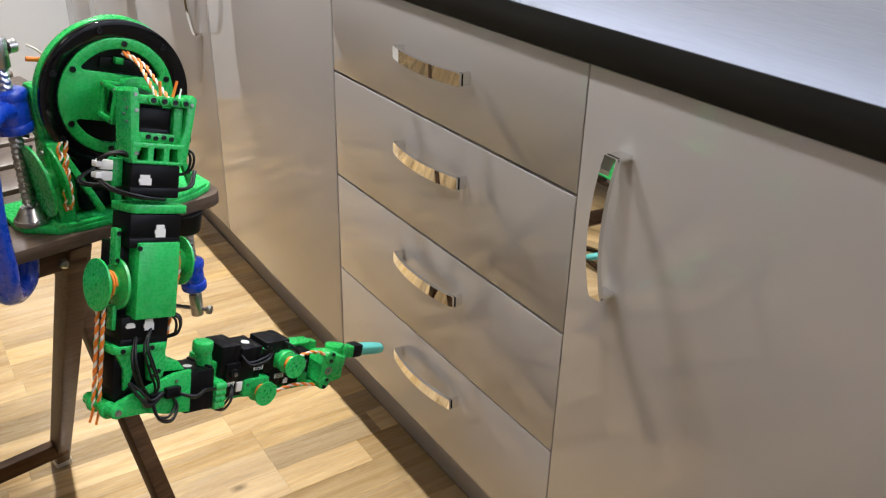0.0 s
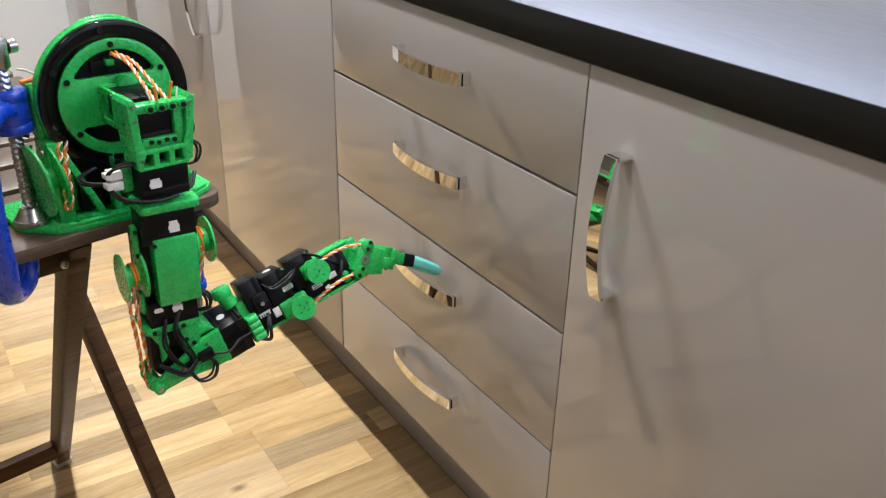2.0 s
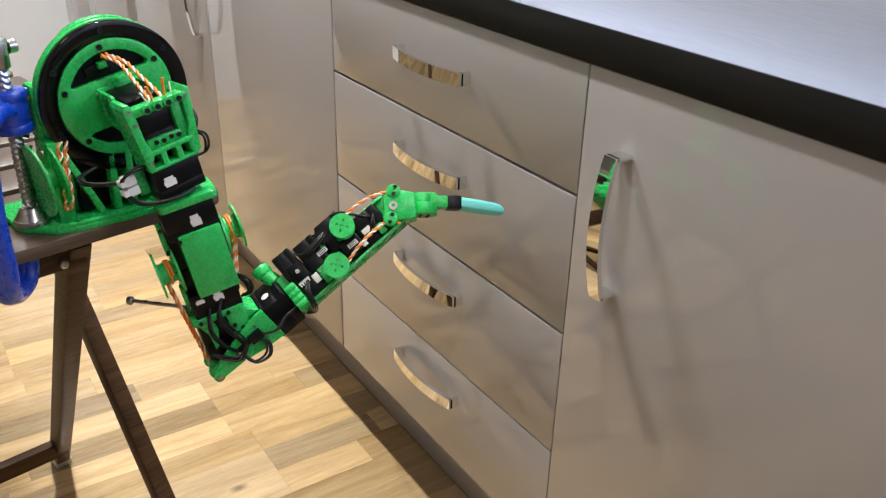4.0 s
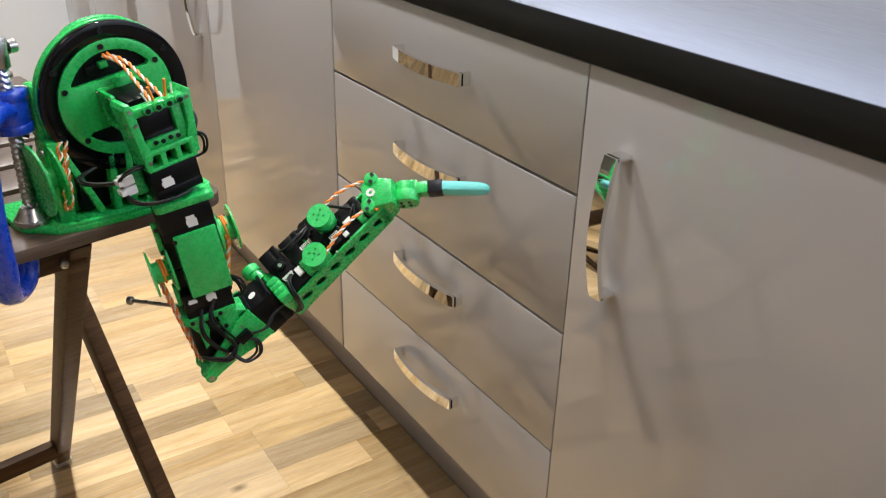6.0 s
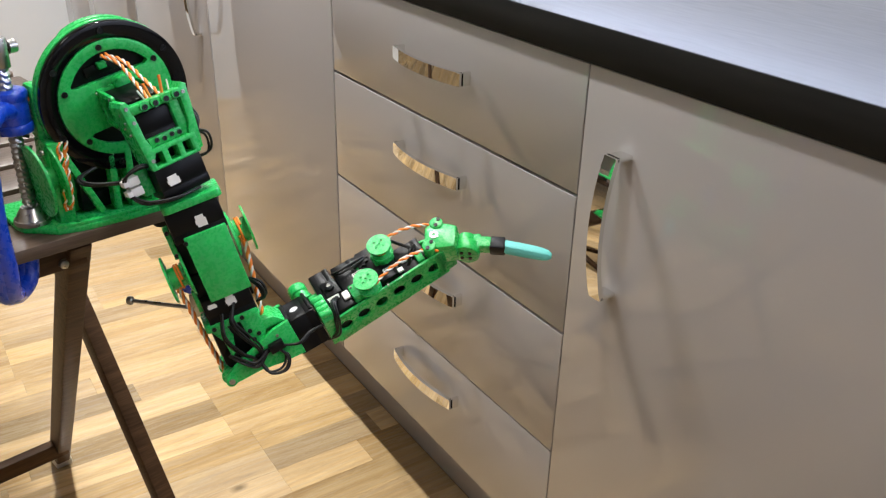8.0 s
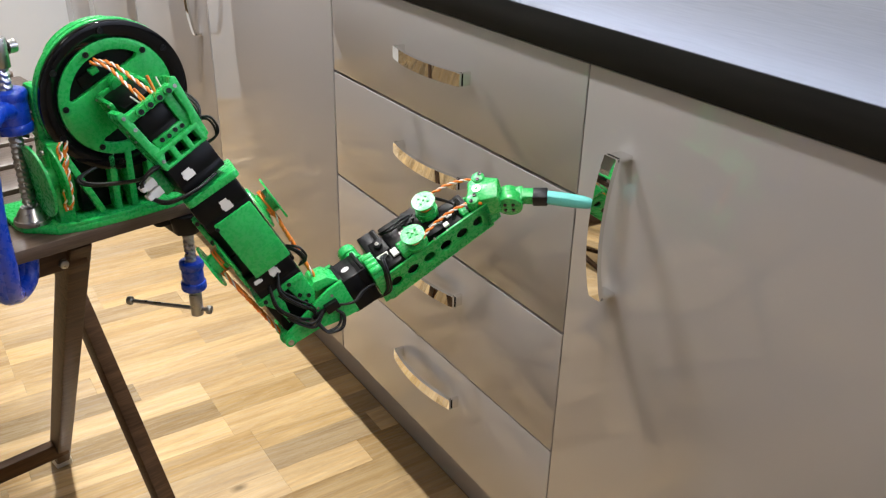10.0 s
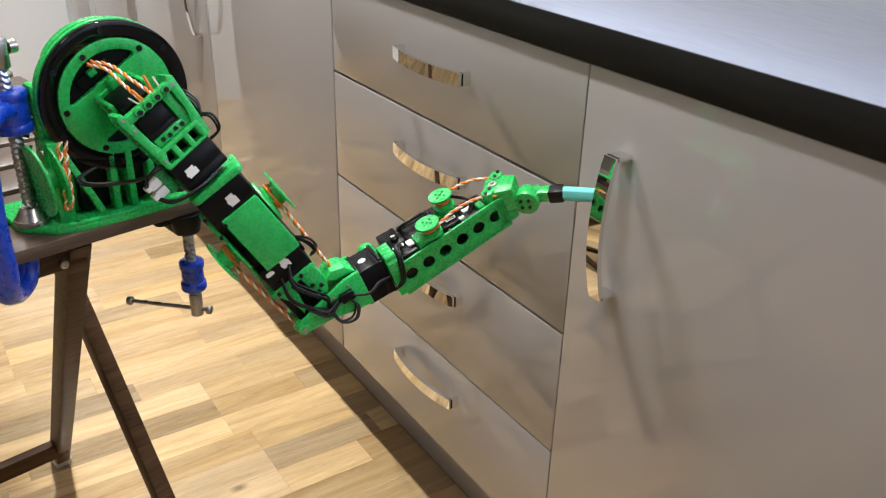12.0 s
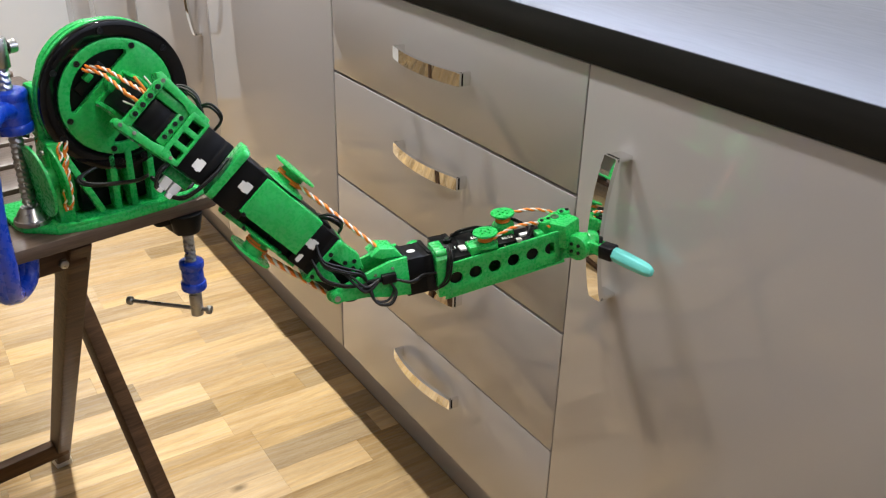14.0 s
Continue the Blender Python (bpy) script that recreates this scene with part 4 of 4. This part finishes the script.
for y in (-0.0200, 0.0095):
    part("orange_cable_end", rod(B(), (0.0190, y, 0.0030), (0.0205, y - 0.004, -0.0060), 0.0013, seg=8), ORANGE, wrist, "orange cable end")

# finger; its origin lies on the knuckle's axis
finger = link("finger")
bm = rod(B(), (0.005, -0.0118, -0.002), (0.005, 0.0010, -0.002), 0.0142, seg=40, b=0.0014)
box(bm, 0.0000, 0.0130, -0.0045, 0.0090, -0.0280, -0.0080, 0.0018)
box(bm, -0.0020, 0.0135, -0.0080, 0.0120, -0.0160, -0.0100, 0.0025)
box(bm, 0.0000, 0.0110, 0.0070, 0.0130, -0.0130, 0.0040, 0.0020)
part("stem", bm, GREEN, finger, "square green finger stem")
screws(finger, [(dx + 0.005, -0.0118, dz - 0.002) for dx in (-0.0042, 0.0042) for dz in (-0.0042, 0.0042)], (0, -1, 0), 0.0019)
bm = box(B(), -0.0020, 0.0132, -0.0054, 0.0094, -0.0420, -0.0255, 0.0020)
part("tape", bm, TAPE, finger, "black tape wound round the finger")
bm = B()
n, rows = 6, []
for z, r in ((-0.0410, 0.0080), (-0.0560, 0.0083), (-0.0700, 0.0080), (-0.0800, 0.0075), (-0.0860, 0.0062), (-0.0892, 0.0042), (-0.0902, 0.0016)):
    k = (-z - 0.041) / 0.05
    rows.append([bm.verts.new((0.0055 - 0.0030 * k + r * math.cos(2 * math.pi * (i + 0.5) / n), 0.0015 - 0.0062 * k + r * math.sin(2 * math.pi * (i + 0.5) / n), z)) for i in range(n)])
for a, b in zip(rows, rows[1:]):
    for i in range(n):
        bm.faces.new((a[i], a[(i + 1) % n], b[(i + 1) % n], b[i]))
bm.faces.new(rows[0][::-1])
bm.faces.new(rows[-1])
bmesh.ops.recalc_face_normals(bm, faces=bm.faces[:])
bmesh.ops.bevel(bm, geom=[e for e in bm.edges if e.calc_face_angle(0) > 0.6], offset=0.0012, segments=2, profile=0.5, affect="EDGES")
part("fingertip", bm, TEAL, finger, "rough turquoise rubber fingertip")


# tendons: cables between a pulley and a lever; the long ones are two pieces that slide along one another
def tendon(length, tail=0.0, sag=0.0, count=1, gap=0.0):
    ob = link("tendon")
    for k in range(count):
        y = (k - (count - 1) / 2) * gap
        twisted(ob, [(0, y, 0), (sag, y * 0.95, length * 0.33), (sag, y * 0.95, length * 0.66), (0, y * 0.9, length)], pitch=0.013)
        if tail:
            part("orange_cable_end", sweep(B(), smooth_line([(0, y, 0), (0.001, y, -tail * 0.5), (0.003, y * 1.1, -tail)], 3), 0.0012, 7), ORANGE, ob, "orange cable end", angle=70)
    return ob


tendon_outer, tendon_outer_end = tendon(0.078, count=2, gap=0.0070), tendon(0.080, tail=0.012, count=2, gap=0.0070)
tendon_inner, tendon_inner_end = tendon(0.074, count=2, gap=0.0032), tendon(0.080, count=2, gap=0.0032)
tendon_near = tendon(0.066, sag=0.005)
tendon_far = tendon(0.056, sag=0.005)

# ---- oak floor: boards of three strips, 0.2 m wide, laid towards the cabinets ----
STRIP = 0.0667
FIRST = -0.251 - 30 * STRIP
FIELD_Y, WALL_Y = -1.30, 0.0735
made = {}
rng = random.Random(12)


def strip(x, y0, y1, tone):
    key = (round(y1 - y0, 3), tone)
    if key not in made:
        bm = box(B(), 0.00008, STRIP - 0.00008, -(y1 - y0) + 0.0001, -0.0001, -0.0120, 0.0, 0.0002, seg=1)
        ob = part("strip", bm, OAKS[tone], floor, smooth=False)
        made[key] = ob.data
    else:
        ob = new("strip", made[key])
        ob.parent = floor
    ob.location = (x, y1, 0.0)


# strips whose ends and tones are plain to see: index from the board that starts at x = -0.251
KNOWN = {0: ((0.0735, 1), (-0.071, 1), (-0.211, 2), (-0.62, 1), (-0.95, 1)), 1: ((0.0735, 0), (-0.03, 1), (-0.211, 0), (-0.56, 2), (-0.84, 1)), 2: ((0.0735, 1), (-0.211, 2), (-0.60, 1), (-0.92, 0)),
         3: ((0.0735, 0), (0.012, 1), (-0.181, 1), (-0.58, 2), (-0.9, 1)), 4: ((0.0735, 1), (0.035, 0), (-0.181, 1), (-0.50, 0), (-0.8, 1)), 5: ((0.0735, 0), (-0.02, 1), (-0.181, 1), (-0.55, 2), (-0.88, 1)),
         -1: ((0.0735, 1), (-0.11, 1), (-0.33, 0), (-0.72, 2), (-1.0, 1)), -2: ((0.0735, 0), (0.01, 2), (-0.40, 1), (-0.75, 1)), -3: ((0.0735, 1), (-0.15, 1), (-0.52, 2), (-0.86, 0))}
for i in range(39):
    x = FIRST + i * STRIP
    if i - 30 in KNOWN:
        ends = [y for y, _ in KNOWN[i - 30]] + [FIELD_Y]
        tones = [tone for _, tone in KNOWN[i - 30]]
    else:
        if i % 3 == 0:
            butt = round(rng.uniform(-0.75, -0.15), 3)
        ends, tones = [WALL_Y], []
        while ends[-1] > FIELD_Y + 0.01:
            y = ends[-1] - rng.uniform(0.20, 0.46)
            if ends[-1] > butt + 0.005 and butt > y - 0.10:
                y = butt
            ends.append(FIELD_Y if y < FIELD_Y + 0.12 else round(y, 3))
            tones.append(rng.choice((0, 1, 1, 1, 1, 2, 2)))
    for y1, y0, tone in zip(ends, ends[1:], tones):
        strip(x, y0, y1, tone)
rest = [B(), B(), B()]
for i in range(-36, 82):
    x = FIRST + i * STRIP
    if x < 3.19:
        y = FIELD_Y - 0.0005 if 0 <= i < 39 else WALL_Y if x > -2.2 else END_Y
        while y > Y0 + 0.01:
            low = max(Y0, y - rng.uniform(0.5, 0.9))
            box(rest[rng.choice((0, 1, 1, 1, 2))], x + 0.00008, min(x + STRIP, X1) - 0.00008, low + 0.0002, y, -0.012, 0.0)
            y = low
for bm, oak in zip(rest, OAKS):
    part("strip_field", bm, oak, floor, smooth=False, kind="stuff")

# ---- what moves ----
TIMES = [0.0, 0.5, 1.0, 1.5, 2.0, 2.5, 3.0, 5.5, 6.0, 6.5, 7.0, 7.5, 8.0, 8.2, 10.5, 11.0, 11.5, 12.0, 12.5, 13.0, 13.5, 14.0]
TURN = [-17.0, -19.0, -10.8, -2.2, -1.4, 3.5, 8.0, 12.6, 9.3, 8.3, 12.2, 12.9, 11.5, 14.1, 29.3, 30.4, 31.4, 31.2, 30.7, 31.4, 35.7, 40.4]
LIFT = [-11.1, -9.8, -5.2, -1.0, -0.0, -0.0, -1.9, -6.0, -2.1, -3.2, -6.6, -6.2, -11.7, -12.1, -13.2, -13.7, -14.8, -14.3, -11.7, -14.2, -16.8, -22.1]
TWIST = [4.2, 1.9, 0.2, -2.3, -7.8, -11.8, -15.0, -14.2, -14.9, -14.5, -16.1, -17.5, -18.6, -19.4, -14.6, -14.5, -14.7, -14.7, -15.3, -16.3, -14.1, -13.1]
BEND = [91.5, 100.3, 102.8, 104.0, 107.6, 108.4, 108.2, 118.6, 117.9, 107.1, 114.6, 112.1, 97.4, 98.5, 83.1, 81.9, 80.3, 78.8, 78.0, 70.5, 62.0, 50.7]
ROLL_FORE = [-7.8, -4.1, 5.8, 12.7, 20.9, 27.5, 33.0, 56.4, 60.6, 63.1, 63.6, 65.3, 63.0, 61.3, 72.2, 74.6, 77.9, 83.6, 88.1, 89.7, 88.2, 84.1]
YAW_WRIST = [-2.3, -6.0, -20.7, -30.8, -38.4, -39.8, -40.3, -40.2, -40.2, -40.2, -40.9, -39.8, -38.7, -37.9, -38.7, -41.5, -41.2, -41.4, -42.8, -43.4, -52.2, -61.6]
NOD = [2.8, 5.6, 9.1, 11.1, 11.5, 11.5, 12.6, 2.1, 1.4, 1.1, 1.8, 2.7, 3.6, 4.5, 6.3, 5.8, 4.1, 2.4, 1.4, 1.4, 1.6, 1.6]
REACH, UPPER, FORE, KNUCKLE = 0.0650, 0.2552, 0.2205, 0.0273


def glide(values, t):
    """The joint's angle at t, smooth through its keyed values."""
    i = max(k for k in range(len(TIMES) - 1) if TIMES[k] <= t + 1e-6)
    t0, t1 = TIMES[i], TIMES[i + 1]
    s, h = (t - t0) / (t1 - t0), t1 - t0

    def slope(k):
        if k == 0 or k == len(TIMES) - 1:
            return 0.0
        a = (values[k] - values[k - 1]) / (TIMES[k] - TIMES[k - 1])
        b = (values[k + 1] - values[k]) / (TIMES[k + 1] - TIMES[k])
        return 0.0 if a * b <= 0 else 2 * a * b / (a + b)

    a, b = values[i], values[i + 1]
    return (2 * s ** 3 - 3 * s * s + 1) * a + (s ** 3 - 2 * s * s + s) * h * slope(i) + (3 * s * s - 2 * s ** 3) * b + (s ** 3 - s * s) * h * slope(i + 1)


def along(p, q):
    """A pose at p whose z runs towards q."""
    return Matrix.Translation(p) @ (q - p).to_track_quat("Z", "X").to_matrix().to_4x4()


def chain(t):
    """The poses of all links in the robot's space at t."""
    turn, lift, twist, bend, roll, yaw, nod = (glide(j, t) for j in (TURN, LIFT, TWIST, BEND, ROLL_FORE, YAW_WRIST, NOD))
    m = {}
    m[disc] = Matrix.Translation((0, 0, HUB)) @ pose(0, 0, 0, turn, 0, 0)
    m[yoke] = m[disc] @ Matrix.Translation((REACH, 0, 0)) @ pose(0, 0, 0, 0, lift, 0)
    m[upper] = m[yoke] @ pose(0, 0, 0, 0, 0, twist)
    m[elbow] = m[upper] @ Matrix.Translation((0, 0, -UPPER)) @ pose(0, 0, 0, bend, 0, 0)
    m[fore] = m[elbow] @ pose(0, 0, 0, 0, 0, roll)
    m[wrist] = m[fore] @ Matrix.Translation((0, 0, -FORE)) @ pose(0, 0, 0, yaw, 0, 0)
    m[finger] = m[wrist] @ Matrix.Translation((-0.008, 0, -KNUCKLE)) @ pose(0, 0, 0, 0, nod, 0)
    drum, lever = m[upper] @ Vector((0.006, -0.0390, -0.1560)), m[elbow] @ Vector((-0.004, -0.0090, 0.0330))
    m[tendon_outer], m[tendon_outer_end] = along(drum, lever), along(lever, drum)
    drum, lever = m[upper] @ Vector((0.006, 0.0345, -0.1390)), m[elbow] @ Vector((0.000, 0.0250, -0.0260))
    m[tendon_inner], m[tendon_inner_end] = along(drum, lever), along(lever, drum)
    m[tendon_near] = along(m[fore] @ Vector((0.0230, -0.0197, -0.1370)), m[wrist] @ Vector((0.0200, -0.0200, 0.0060)))
    m[tendon_far] = along(m[fore] @ Vector((0.0265, 0.0199, -0.1673)), m[wrist] @ Vector((0.0200, 0.0100, 0.0060)))
    return m


def motions():
    steps = sorted(set(TIMES) | {round(0.25 * k, 2) for k in range(57)})
    poses = [(t, chain(t)) for t in steps]
    for ob in poses[0][1]:
        walk(ob, [(t, m[ob]) for t, m in poses])


motions()
